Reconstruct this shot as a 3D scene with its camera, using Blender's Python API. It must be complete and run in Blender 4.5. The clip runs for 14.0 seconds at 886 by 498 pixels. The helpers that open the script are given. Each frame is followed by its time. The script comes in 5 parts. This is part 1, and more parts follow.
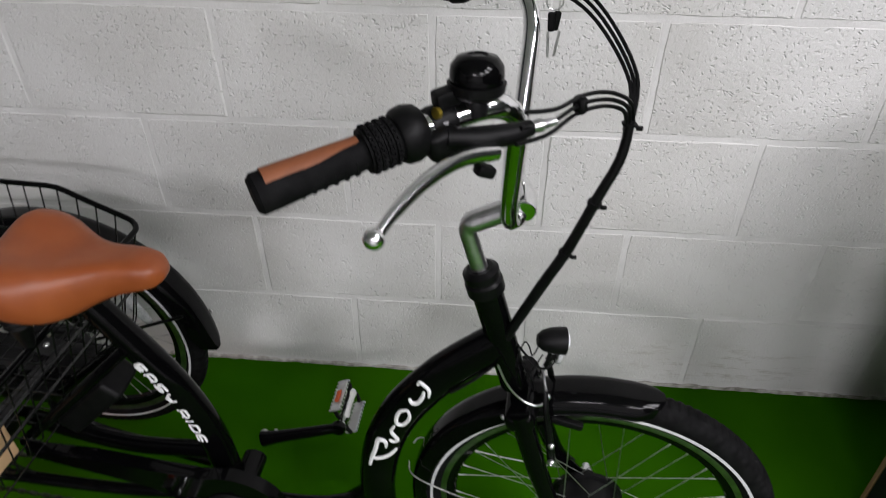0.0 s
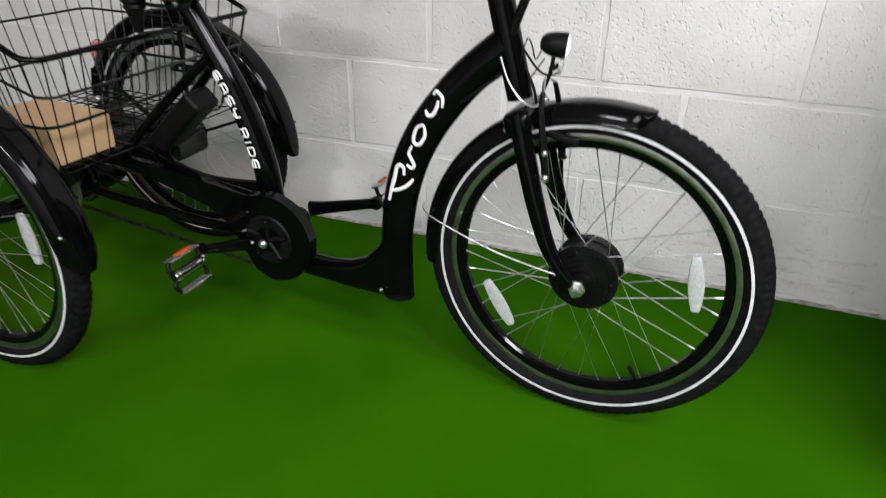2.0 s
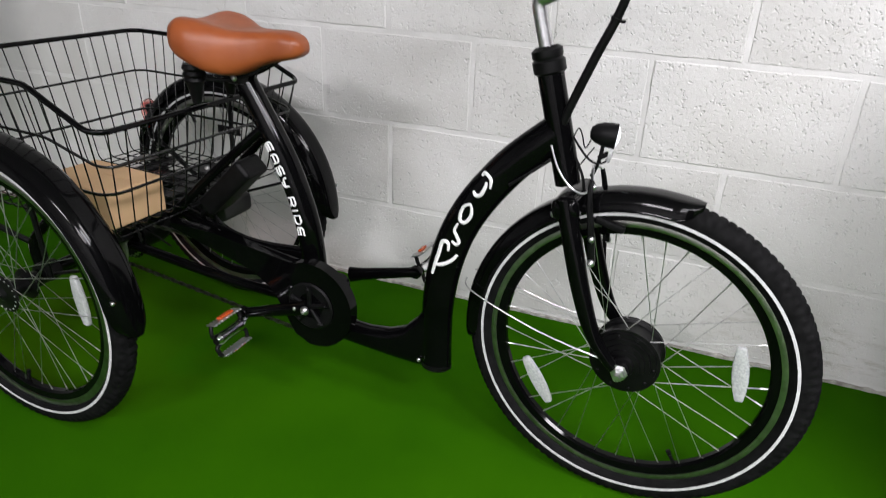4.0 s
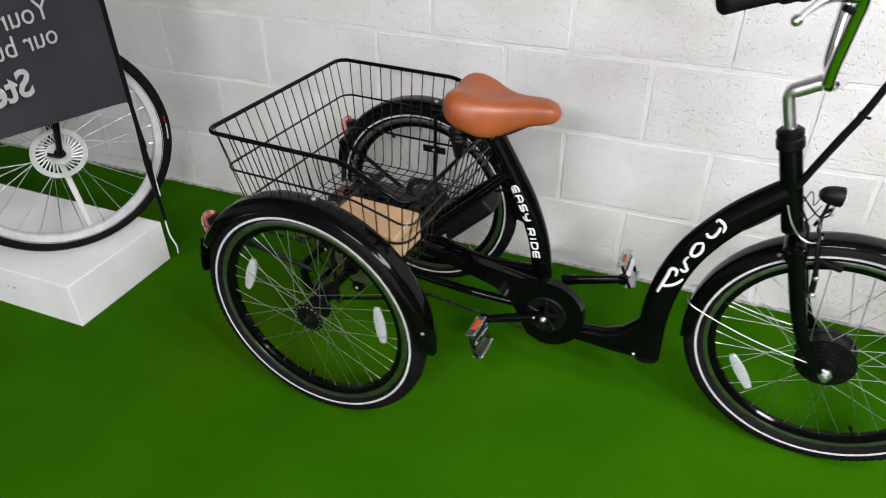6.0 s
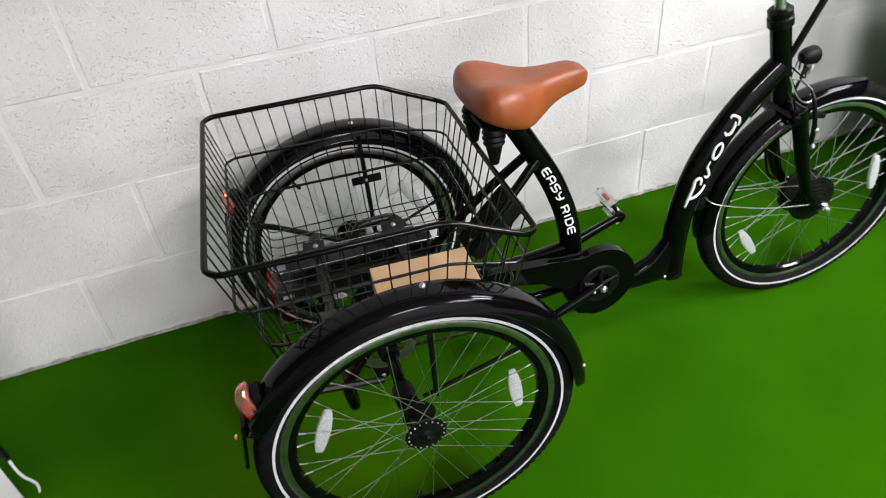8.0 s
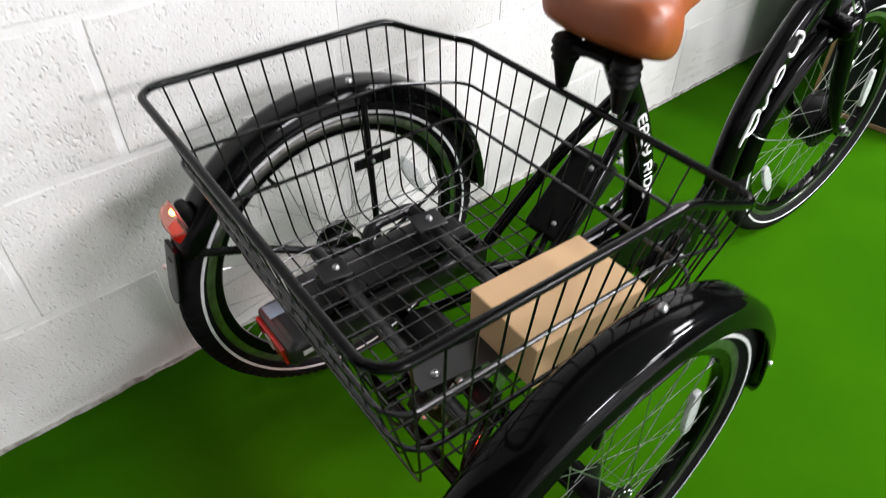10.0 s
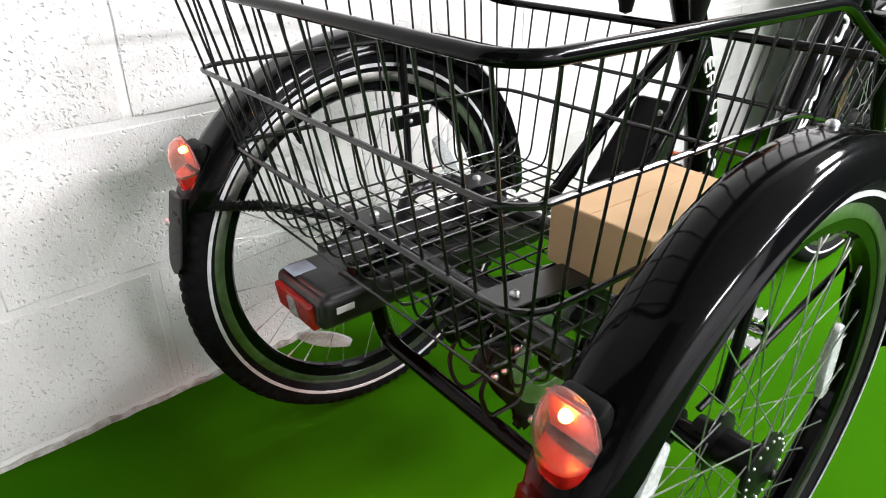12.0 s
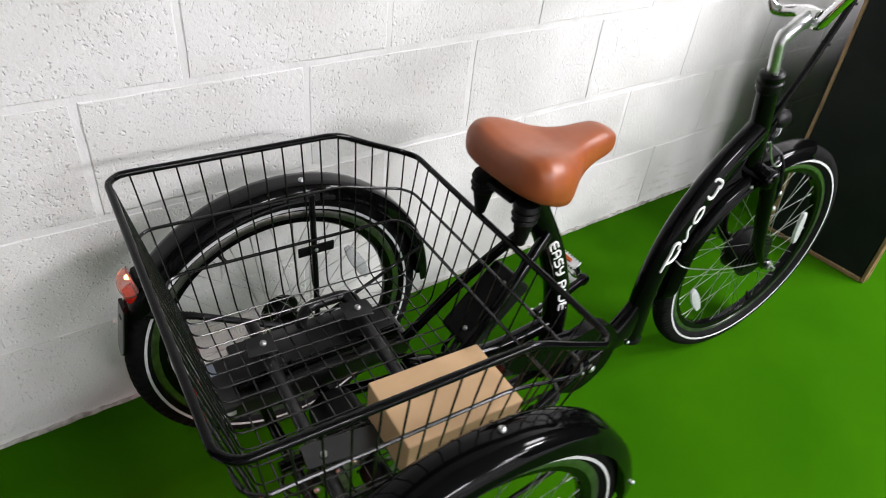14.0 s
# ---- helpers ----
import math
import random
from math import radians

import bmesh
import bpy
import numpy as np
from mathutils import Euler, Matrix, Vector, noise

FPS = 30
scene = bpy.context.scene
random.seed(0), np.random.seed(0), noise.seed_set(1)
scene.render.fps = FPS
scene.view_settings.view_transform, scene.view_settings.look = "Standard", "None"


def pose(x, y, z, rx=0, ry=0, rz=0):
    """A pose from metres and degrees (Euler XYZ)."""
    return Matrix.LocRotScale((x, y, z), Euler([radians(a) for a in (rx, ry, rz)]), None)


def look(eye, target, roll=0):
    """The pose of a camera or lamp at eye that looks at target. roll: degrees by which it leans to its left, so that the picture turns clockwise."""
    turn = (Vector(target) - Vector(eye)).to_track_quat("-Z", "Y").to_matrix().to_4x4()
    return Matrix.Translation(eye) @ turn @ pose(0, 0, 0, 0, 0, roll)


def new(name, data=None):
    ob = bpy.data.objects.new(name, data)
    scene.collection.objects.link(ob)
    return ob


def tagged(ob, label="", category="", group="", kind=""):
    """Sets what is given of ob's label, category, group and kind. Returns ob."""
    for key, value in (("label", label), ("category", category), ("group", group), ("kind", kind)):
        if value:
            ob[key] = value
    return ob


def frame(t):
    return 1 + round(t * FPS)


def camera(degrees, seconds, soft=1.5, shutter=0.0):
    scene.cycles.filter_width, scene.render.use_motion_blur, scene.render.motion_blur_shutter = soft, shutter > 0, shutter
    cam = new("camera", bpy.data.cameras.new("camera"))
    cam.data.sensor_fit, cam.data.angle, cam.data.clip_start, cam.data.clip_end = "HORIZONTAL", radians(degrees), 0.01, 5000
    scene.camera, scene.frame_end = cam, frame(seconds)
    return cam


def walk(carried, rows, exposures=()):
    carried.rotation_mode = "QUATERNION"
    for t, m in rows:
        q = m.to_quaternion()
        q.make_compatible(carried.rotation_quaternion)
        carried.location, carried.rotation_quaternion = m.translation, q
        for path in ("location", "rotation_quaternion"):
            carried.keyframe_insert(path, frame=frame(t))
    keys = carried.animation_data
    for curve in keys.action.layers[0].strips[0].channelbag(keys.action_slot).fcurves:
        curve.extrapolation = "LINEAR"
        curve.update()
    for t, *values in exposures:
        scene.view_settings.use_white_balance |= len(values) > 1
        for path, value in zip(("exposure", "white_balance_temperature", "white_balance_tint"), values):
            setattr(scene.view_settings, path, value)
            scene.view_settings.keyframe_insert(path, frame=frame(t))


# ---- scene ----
cam = camera(66.9, 14.0, soft=1.0, shutter=0.3)
PATH = [
    (0, (0.995, -0.757, 1.434), (0.867, 0.83, 0.223), 0.3),
    (0.5, (1.091, -0.923, 1.404), (0.89, 0.681, 0.226), 3.4),
    (1, (1.166, -1.012, 1.417), (0.897, 0.589, 0.248), 5.1),
    (1.5, (1.294, -1.096, 1.25), (0.754, 0.453, 0.106), 3.9),
    (2, (1.305, -1.15, 0.942), (0.732, 0.508, -0.019), 1.2),
    (2.2, (1.305, -1.149, 0.836), (0.782, 0.556, -0.068), 1.8),
    (4.3, (1.242, -1.157, 1.11), (0.579, 0.526, 0.256), 2.2),
    (4.5, (1.242, -1.192, 1.245), (0.563, 0.447, 0.321), 1.6),
    (5, (1.236, -1.331, 1.377), (0.47, 0.2, 0.342), 2.1),
    (5.5, (1.05, -1.443, 1.393), (0.265, 0.025, 0.284), -1.1),
    (6, (0.8, -1.455, 1.4), (0.187, 0.086, 0.282), -0.1),
    (6.5, (0.523, -1.359, 1.396), (-0.012, 0.189, 0.249), -4.1),
    (7, (0.307, -1.312, 1.39), (0.153, 0.288, 0.2), 0.6),
    (7.2, (0.184, -1.319, 1.386), (0.166, 0.298, 0.208), 0.1),
    (9.3, (-0.452, -0.669, 1.345), (0.478, 0.485, 0.002), -5.2),
    (9.5, (-0.478, -0.624, 1.344), (0.479, 0.501, -0.004), -3.3),
    (10, (-0.467, -0.555, 1.159), (0.516, 0.59, -0.154), 0.2),
    (10.5, (-0.516, -0.496, 0.857), (0.649, 0.747, -0.191), 0.6),
    (11, (-0.564, -0.48, 0.797), (0.66, 0.766, -0.178), 1.4),
    (11.5, (-0.57, -0.493, 0.799), (0.643, 0.785, -0.147), 0.5),
    (12, (-0.569, -0.509, 0.807), (0.634, 0.798, -0.112), -0.0),
    (12.5, (-0.541, -0.528, 0.805), (0.655, 0.784, -0.115), -0.3),
    (13, (-0.495, -0.533, 0.817), (0.638, 0.819, -0.126), -0.2),
    (13.5, (-0.438, -0.541, 1.065), (0.681, 0.693, -0.043), 4.0),
    (14, (-0.388, -0.686, 1.317), (0.632, 0.552, 0.123), 6.8),
]
EXPOSURES = [(0, 0.12), (0.5, 0.05), (1.5, 0.33), (2, 0.7), (4.5, 0.62), (5, 0.57), (6, 0.92), (7, 1.05), (9.5, 1.38), (10.5, 1.76), (11, 1.98), (12, 1.95), (13, 1.87), (13.5, 1.68), (14, 1.18)]
walk(cam, [(t, look(eye, target, roll)) for t, eye, target, roll in PATH], EXPOSURES)

# ---- world and lamps ----
WALL_Y = 0.561
ROOM = (-4.5, 3.9, -6.4, WALL_Y, 3.0)  # x0, x1, y0, y1, height

world = bpy.data.worlds.new("world")
world.use_nodes = True
world.node_tree.nodes["Background"].inputs[0].default_value = (0.8, 0.85, 1.0, 1)
world.node_tree.nodes["Background"].inputs[1].default_value = 0.0015
scene.world = world


def area_lamp(name, eye, target, size, size_y, watts, colour):
    data = bpy.data.lights.new(name, "AREA")
    data.shape, data.size, data.size_y, data.energy, data.color = "RECTANGLE", size, size_y, watts, colour
    ob = new(name, data)
    ob.matrix_world = look(eye, target)
    return ob


# the last entry is an added fill that softens shadows behind the tricycle
PANELS = [((3.0, -0.9, 2.96), 44), ((3.2, -2.2, 2.96), 96), ((2.6, -3.6, 2.96), 66), ((2.6, -5.0, 2.96), 48), ((0.4, -4.8, 2.96), 112)]
for place, watts in PANELS:
    panel_lamp = area_lamp("ceiling_lamp", place, (place[0], place[1] + 0.0001, 0), 1.2, 0.6, watts, (1.02, 0.985, 1.04))
    panel_lamp.matrix_world = pose(*place)

# ---- materials ----


def material(name, base, rough=0.5, metal=0.0, coat=0.0, emission=None, strength=0.0, transmission=0.0, spec=0.5):
    """Returns a node material, its nodes, links and shader."""
    m = bpy.data.materials.new(name)
    m.use_nodes = True
    b = m.node_tree.nodes["Principled BSDF"]
    b.inputs["Base Color"].default_value = (*base, 1)
    b.inputs["Roughness"].default_value = rough
    b.inputs["Metallic"].default_value = metal
    b.inputs["Coat Weight"].default_value = coat
    b.inputs["Coat Roughness"].default_value = 0.06
    b.inputs["Transmission Weight"].default_value = transmission
    b.inputs["Specular IOR Level"].default_value = spec
    if emission:
        b.inputs["Emission Color"].default_value = (*emission, 1)
        b.inputs["Emission Strength"].default_value = strength
    return m


def node(m, kind, **values):
    n = m.node_tree.nodes.new(kind)
    for k, v in values.items():
        n.inputs[k].default_value = v
    return n


def vary(m, base, other, scale, bump=0.0, bump_scale=200.0, rough=None, detail=4.0, distance=0.002, low=0.35, high=0.7):
    """Mottles a material between two colours, with a fine relief and uneven gloss."""
    nt = m.node_tree
    link = nt.links.new
    b = nt.nodes["Principled BSDF"]
    co = node(m, "ShaderNodeTexCoord")
    n1 = node(m, "ShaderNodeTexNoise", Scale=scale, Detail=detail)
    link(co.outputs["Object"], n1.inputs["Vector"])
    ramp = node(m, "ShaderNodeValToRGB")
    ramp.color_ramp.elements[0].position, ramp.color_ramp.elements[1].position = low, high
    ramp.color_ramp.elements[0].color, ramp.color_ramp.elements[1].color = (*base, 1), (*other, 1)
    link(n1.outputs["Fac"], ramp.inputs["Fac"])
    link(ramp.outputs["Color"], b.inputs["Base Color"])
    if rough:
        r = node(m, "ShaderNodeMapRange")
        r.inputs["To Min"].default_value, r.inputs["To Max"].default_value = rough
        n3 = node(m, "ShaderNodeTexNoise", Scale=scale * 3.1, Detail=3.0)
        link(co.outputs["Object"], n3.inputs["Vector"])
        link(n3.outputs["Fac"], r.inputs["Value"])
        link(r.outputs["Result"], b.inputs["Roughness"])
    if bump:
        n2 = node(m, "ShaderNodeTexNoise", Scale=bump_scale, Detail=3.0)
        link(co.outputs["Object"], n2.inputs["Vector"])
        bp = node(m, "ShaderNodeBump", Strength=bump, Distance=distance)
        link(n2.outputs["Fac"], bp.inputs["Height"])
        link(bp.outputs["Normal"], b.inputs["Normal"])
    return m


def block_paint(name):
    """Thick white masonry paint over pitted concrete blocks, each a little different."""
    m = material(name, (0.78, 0.77, 0.75), 0.62)
    nt = m.node_tree
    link = nt.links.new
    b = nt.nodes["Principled BSDF"]
    geo = node(m, "ShaderNodeNewGeometry")
    info = node(m, "ShaderNodeObjectInfo")
    warp = node(m, "ShaderNodeTexNoise", Scale=60.0, Detail=2.0)
    link(geo.outputs["Position"], warp.inputs["Vector"])
    shift = node(m, "ShaderNodeVectorMath")
    shift.operation = "MULTIPLY_ADD"
    link(warp.outputs["Color"], shift.inputs[0])
    shift.inputs[1].default_value = (0.019, 0.019, 0.019)
    link(geo.outputs["Position"], shift.inputs[2])
    pits = node(m, "ShaderNodeTexVoronoi", Scale=132.0, Randomness=1.0)
    link(shift.outputs[0], pits.inputs["Vector"])
    hole = node(m, "ShaderNodeMapRange")
    hole.interpolation_type = "SMOOTHSTEP"
    hole.inputs["From Min"].default_value, hole.inputs["From Max"].default_value = 0.05, 0.48
    cell = node(m, "ShaderNodeSeparateColor")
    link(pits.outputs["Color"], cell.inputs["Color"])
    girth = node(m, "ShaderNodeMapRange")
    girth.inputs["To Min"].default_value, girth.inputs["To Max"].default_value = 0.45, 1.5
    link(cell.outputs["Green"], girth.inputs["Value"])
    wide = node(m, "ShaderNodeMath")
    wide.operation = "DIVIDE"
    link(pits.outputs["Distance"], wide.inputs[0])
    link(girth.outputs["Result"], wide.inputs[1])
    link(wide.outputs[0], hole.inputs["Value"])
    patch = node(m, "ShaderNodeTexNoise", Scale=11.0, Detail=4.0)
    link(geo.outputs["Position"], patch.inputs["Vector"])
    odds = node(m, "ShaderNodeMath")
    odds.operation = "MULTIPLY_ADD"
    link(patch.outputs["Fac"], odds.inputs[0])
    odds.inputs[1].default_value = 1.6
    link(cell.outputs["Red"], odds.inputs[2])
    sel = node(m, "ShaderNodeMapRange")
    sel.inputs["From Min"].default_value, sel.inputs["From Max"].default_value = 1.10, 1.50
    link(odds.outputs[0], sel.inputs["Value"])
    keep = node(m, "ShaderNodeMix")
    keep.inputs[2].default_value = 1.0
    link(sel.outputs["Result"], keep.inputs[0])
    link(hole.outputs["Result"], keep.inputs[3])
    grain = node(m, "ShaderNodeTexNoise", Scale=115.0, Detail=5.0, Roughness=0.6)
    link(geo.outputs["Position"], grain.inputs["Vector"])
    add = node(m, "ShaderNodeMath")
    add.operation = "MULTIPLY_ADD"
    link(grain.outputs["Fac"], add.inputs[0])
    add.inputs[1].default_value = 0.9
    link(keep.outputs[0], add.inputs[2])
    bp = node(m, "ShaderNodeBump", Strength=0.74, Distance=0.0028)
    link(add.outputs[0], bp.inputs["Height"])
    link(bp.outputs["Normal"], b.inputs["Normal"])
    # tone from block to block, faint grime in soft patches, brown scuffs low down
    tone = node(m, "ShaderNodeMapRange")
    tone.inputs["To Min"].default_value, tone.inputs["To Max"].default_value = 0.94, 1.0
    link(info.outputs["Random"], tone.inputs["Value"])
    grime = node(m, "ShaderNodeTexNoise", Scale=3.3, Detail=6.0)
    link(geo.outputs["Position"], grime.inputs["Vector"])
    ramp = node(m, "ShaderNodeValToRGB")
    ramp.color_ramp.elements[0].position, ramp.color_ramp.elements[1].position = 0.28, 0.6
    ramp.color_ramp.elements[0].color, ramp.color_ramp.elements[1].color = (0.59, 0.582, 0.558, 1), (0.71, 0.706, 0.69, 1)
    link(grime.outputs["Fac"], ramp.inputs["Fac"])
    mul = node(m, "ShaderNodeMix")
    mul.data_type, mul.blend_type = "RGBA", "MULTIPLY"
    mul.inputs[0].default_value = 1.0
    link(ramp.outputs["Color"], mul.inputs[6])
    link(tone.outputs["Result"], mul.inputs[7])
    scuff = node(m, "ShaderNodeTexNoise", Scale=9.0, Detail=9.0, Roughness=0.75)
    stretch = node(m, "ShaderNodeMapping")
    stretch.inputs["Scale"].default_value = (0.7, 1, 2.6)
    link(geo.outputs["Position"], stretch.inputs["Vector"])
    link(stretch.outputs["Vector"], scuff.inputs["Vector"])
    spot = node(m, "ShaderNodeMapRange")
    spot.inputs["From Min"].default_value, spot.inputs["From Max"].default_value = 0.63, 0.74
    spot.inputs["To Max"].default_value = 0.45
    link(scuff.outputs["Fac"], spot.inputs["Value"])
    # a rubbed, soiled stretch low on the wall in front of the front wheel
    place = node(m, "ShaderNodeSeparateXYZ")
    link(geo.outputs["Position"], place.inputs["Vector"])
    span = []
    for axis, mid, half in (("X", 1.62, 0.34), ("Z", 0.085, 0.085)):
        d = node(m, "ShaderNodeMath")
        d.operation = "SUBTRACT"
        link(place.outputs[axis], d.inputs[0])
        d.inputs[1].default_value = mid
        e = node(m, "ShaderNodeMath")
        e.operation = "ABSOLUTE"
        link(d.outputs[0], e.inputs[0])
        r = node(m, "ShaderNodeMapRange")
        r.inputs["From Min"].default_value, r.inputs["From Max"].default_value = half, half * 0.3
        link(e.outputs[0], r.inputs["Value"])
        span.append(r)
    rub = node(m, "ShaderNodeMath")
    rub.operation = "MULTIPLY"
    link(span[0].outputs["Result"], rub.inputs[0])
    link(span[1].outputs["Result"], rub.inputs[1])
    smear = node(m, "ShaderNodeMapping")
    smear.inputs["Scale"].default_value = (0.8, 1, 3.4)
    link(geo.outputs["Position"], smear.inputs["Vector"])
    soil = node(m, "ShaderNodeTexNoise", Scale=13.0, Detail=9.0, Roughness=0.8)
    link(smear.outputs["Vector"], soil.inputs["Vector"])
    mark = node(m, "ShaderNodeMapRange")
    mark.inputs["From Min"].default_value, mark.inputs["From Max"].default_value = 0.52, 0.68
    mark.inputs["To Max"].default_value = 0.8
    link(soil.outputs["Fac"], mark.inputs["Value"])
    rubbed = node(m, "ShaderNodeMath")
    rubbed.operation = "MULTIPLY_ADD"
    link(rub.outputs[0], rubbed.inputs[0])
    link(mark.outputs["Result"], rubbed.inputs[1])
    link(spot.outputs["Result"], rubbed.inputs[2])
    brown = node(m, "ShaderNodeMix")
    brown.data_type = "RGBA"
    brown.inputs[7].default_value = (0.30, 0.27, 0.21, 1)
    link(rubbed.outputs[0], brown.inputs[0])
    link(mul.outputs[2], brown.inputs[6])
    link(brown.outputs[2], b.inputs["Base Color"])
    return m


def carpet(name):
    m = material(name, (0.02, 0.09, 0.0005), 0.95, spec=0.02)
    vary(m, (0.0172, 0.081, 0.0003), (0.0230, 0.097, 0.0005), 3.0, bump=0.35, bump_scale=900.0, distance=0.002)
    return m


PAINT = block_paint("white_masonry_paint")
MORTAR = vary(material("painted_mortar", (0.68, 0.675, 0.66), 0.7), (0.62, 0.615, 0.60), (0.71, 0.705, 0.69), 14, bump=0.5, bump_scale=160)
CEILING = vary(material("off_white_ceiling", (0.6, 0.6, 0.6), 0.8), (0.55, 0.55, 0.55), (0.63, 0.63, 0.62), 2, bump=0.1, bump_scale=60)
DIRT_SHADE = vary(material("dirt_and_shade_mortar", (0.35, 0.34, 0.31), 0.85), (0.20, 0.19, 0.165), (0.50, 0.49, 0.46), 45, bump=0.6, bump_scale=200)
PLASTER = vary(material("pale_plaster", (0.55, 0.55, 0.55), 0.8), (0.52, 0.52, 0.52), (0.58, 0.58, 0.57), 2, bump=0.1, bump_scale=60)
CARPET = carpet("green_carpet")
GREYFLOOR = vary(material("grey_floor", (0.2, 0.2, 0.2), 0.6), (0.17, 0.17, 0.17), (0.23, 0.225, 0.22), 4, bump=0.1, bump_scale=90)
GLOSS = vary(material("gloss_black_paint", (0.002, 0.002, 0.0022), 0.12, coat=0.08, spec=0.11), (0.0012, 0.0012, 0.0014), (0.0022, 0.0022, 0.0024), 12, rough=(0.06, 0.13))
SATIN = vary(material("satin_black_metal", (0.012, 0.012, 0.013), 0.35, spec=0.16), (0.002, 0.002, 0.0022), (0.005, 0.005, 0.0052), 40, rough=(0.28, 0.45))
PLASTIC = vary(material("black_plastic", (0.014, 0.014, 0.015), 0.45, spec=0.13), (0.0022, 0.0022, 0.0024), (0.005, 0.005, 0.0052), 50, bump=0.12, bump_scale=700, rough=(0.38, 0.55), distance=0.0005)
WIRE = vary(material("gloss_black_wire", (0.006, 0.006, 0.0062), 0.2, spec=0.5), (0.004, 0.004, 0.0042), (0.008, 0.008, 0.0082), 40, rough=(0.16, 0.28))
CASE = vary(material("moulded_case_plastic", (0.012, 0.012, 0.0125), 0.32, spec=0.5), (0.009, 0.009, 0.0095), (0.014, 0.0138, 0.014), 30, bump=0.08, bump_scale=900, rough=(0.26, 0.38), distance=0.0004)
RUBBER = vary(material("tyre_rubber", (0.018, 0.018, 0.019), 0.75, spec=0.08), (0.0030, 0.0030, 0.0032), (0.0075, 0.0075, 0.0078), 60, bump=0.25, bump_scale=500, rough=(0.6, 0.85), distance=0.001)
STRIPE = vary(material("white_reflective_stripe", (0.6, 0.6, 0.61), 0.4), (0.52, 0.52, 0.53), (0.66, 0.66, 0.67), 80, bump=0.1, bump_scale=900)
CHROME = vary(material("chrome", (0.82, 0.82, 0.83), 0.07, 1.0), (0.8, 0.8, 0.81), (0.86, 0.86, 0.87), 30, rough=(0.05, 0.14))
SILVER = vary(material("satin_silver_paint", (0.62, 0.62, 0.63), 0.4, 0.3), (0.58, 0.58, 0.59), (0.68, 0.68, 0.69), 30, rough=(0.3, 0.45))
ALLOY = vary(material("brushed_alloy", (0.62, 0.62, 0.63), 0.3, 1.0), (0.55, 0.55, 0.56), (0.7, 0.7, 0.71), 60, rough=(0.22, 0.42))
POLISH = vary(material("polished_alloy", (0.85, 0.85, 0.86), 0.2, 1.0), (0.82, 0.82, 0.83), (0.9, 0.9, 0.91), 40, rough=(0.10, 0.22))
STEEL = vary(material("spoke_steel", (0.65, 0.65, 0.65), 0.3, 1.0), (0.38, 0.38, 0.38), (0.64, 0.64, 0.63), 40, rough=(0.25, 0.42))
TRACKMETAL = vary(material("worn_brake_track", (0.3, 0.31, 0.29), 0.32, 1.0), (0.26, 0.26, 0.24), (0.40, 0.395, 0.37), 50, rough=(0.24, 0.40))
CHAIN = vary(material("oiled_chain", (0.12, 0.11, 0.1), 0.4, 1.0), (0.07, 0.065, 0.06), (0.2, 0.19, 0.18), 90, rough=(0.3, 0.5))
LEATHER = vary(material("tan_leatherette", (0.33, 0.085, 0.022), 0.42), (0.245, 0.058, 0.0145), (0.30, 0.077, 0.021), 18, bump=0.22, bump_scale=900, rough=(0.34, 0.48), distance=0.0006)
CARDBOARD = vary(material("brown_cardboard", (0.55, 0.34, 0.175), 0.8), (0.525, 0.34, 0.182), (0.585, 0.385, 0.212), 9, bump=0.15, bump_scale=350, distance=0.0008)
CLEAR = vary(material("clear_reflector_plastic", (0.72, 0.74, 0.74), 0.18, transmission=0.45), (0.55, 0.57, 0.57), (0.82, 0.84, 0.84), 220, bump=0.15, bump_scale=400, distance=0.0006)
ORANGE = vary(material("orange_reflector_plastic", (0.45, 0.08, 0.015), 0.25), (0.38, 0.055, 0.01), (0.55, 0.10, 0.02), 200, bump=0.4, bump_scale=600, distance=0.001)
RED = vary(material("red_lens_plastic", (0.65, 0.02, 0.012), 0.18, transmission=0.25), (0.42, 0.010, 0.007), (0.58, 0.02, 0.014), 150, bump=0.4, bump_scale=400, distance=0.001)
SMOKE = material("clear_lamp_plastic", (0.99, 0.72, 0.70), 0.08, transmission=0.95, spec=0.3)
SMOKE.node_tree.nodes["Principled BSDF"].inputs["IOR"].default_value = 1.2
PINK = vary(material("pink_lamp_reflector", (0.6, 0.16, 0.14), 0.3, 0.2), (0.48, 0.11, 0.10), (0.66, 0.22, 0.20), 300, bump=0.5, bump_scale=500, distance=0.001)
LEDCORE = material("orange_led_core", (1, 0.4, 0.1), 0.4, emission=(1.0, 0.34, 0.045), strength=16.0)
HEADGLOW = material("white_led_lens", (0.9, 0.92, 1), 0.15, emission=(0.90, 0.95, 1.0), strength=0.6)
WHITEPRINT = vary(material("white_print", (0.82, 0.82, 0.82), 0.4), (0.78, 0.78, 0.78), (0.86, 0.86, 0.86), 90)
FLAGCLOTH = vary(material("dark_grey_cloth", (0.035, 0.037, 0.043), 0.85), (0.017, 0.018, 0.022), (0.030, 0.031, 0.037), 3, bump=0.3, bump_scale=500, distance=0.001)
GREYPRINT = vary(material("pale_grey_print", (0.42, 0.42, 0.43), 0.7), (0.38, 0.38, 0.39), (0.46, 0.46, 0.47), 40)
MDF = vary(material("white_painted_board", (0.74, 0.74, 0.73), 0.5), (0.68, 0.68, 0.67), (0.78, 0.78, 0.77), 5, bump=0.08, bump_scale=120, rough=(0.4, 0.6))
CHALK = vary(material("black_chalkboard", (0.010, 0.013, 0.011), 0.5, spec=0.15), (0.005, 0.007, 0.006), (0.010, 0.013, 0.011), 6, bump=0.1, bump_scale=300, rough=(0.4, 0.65))
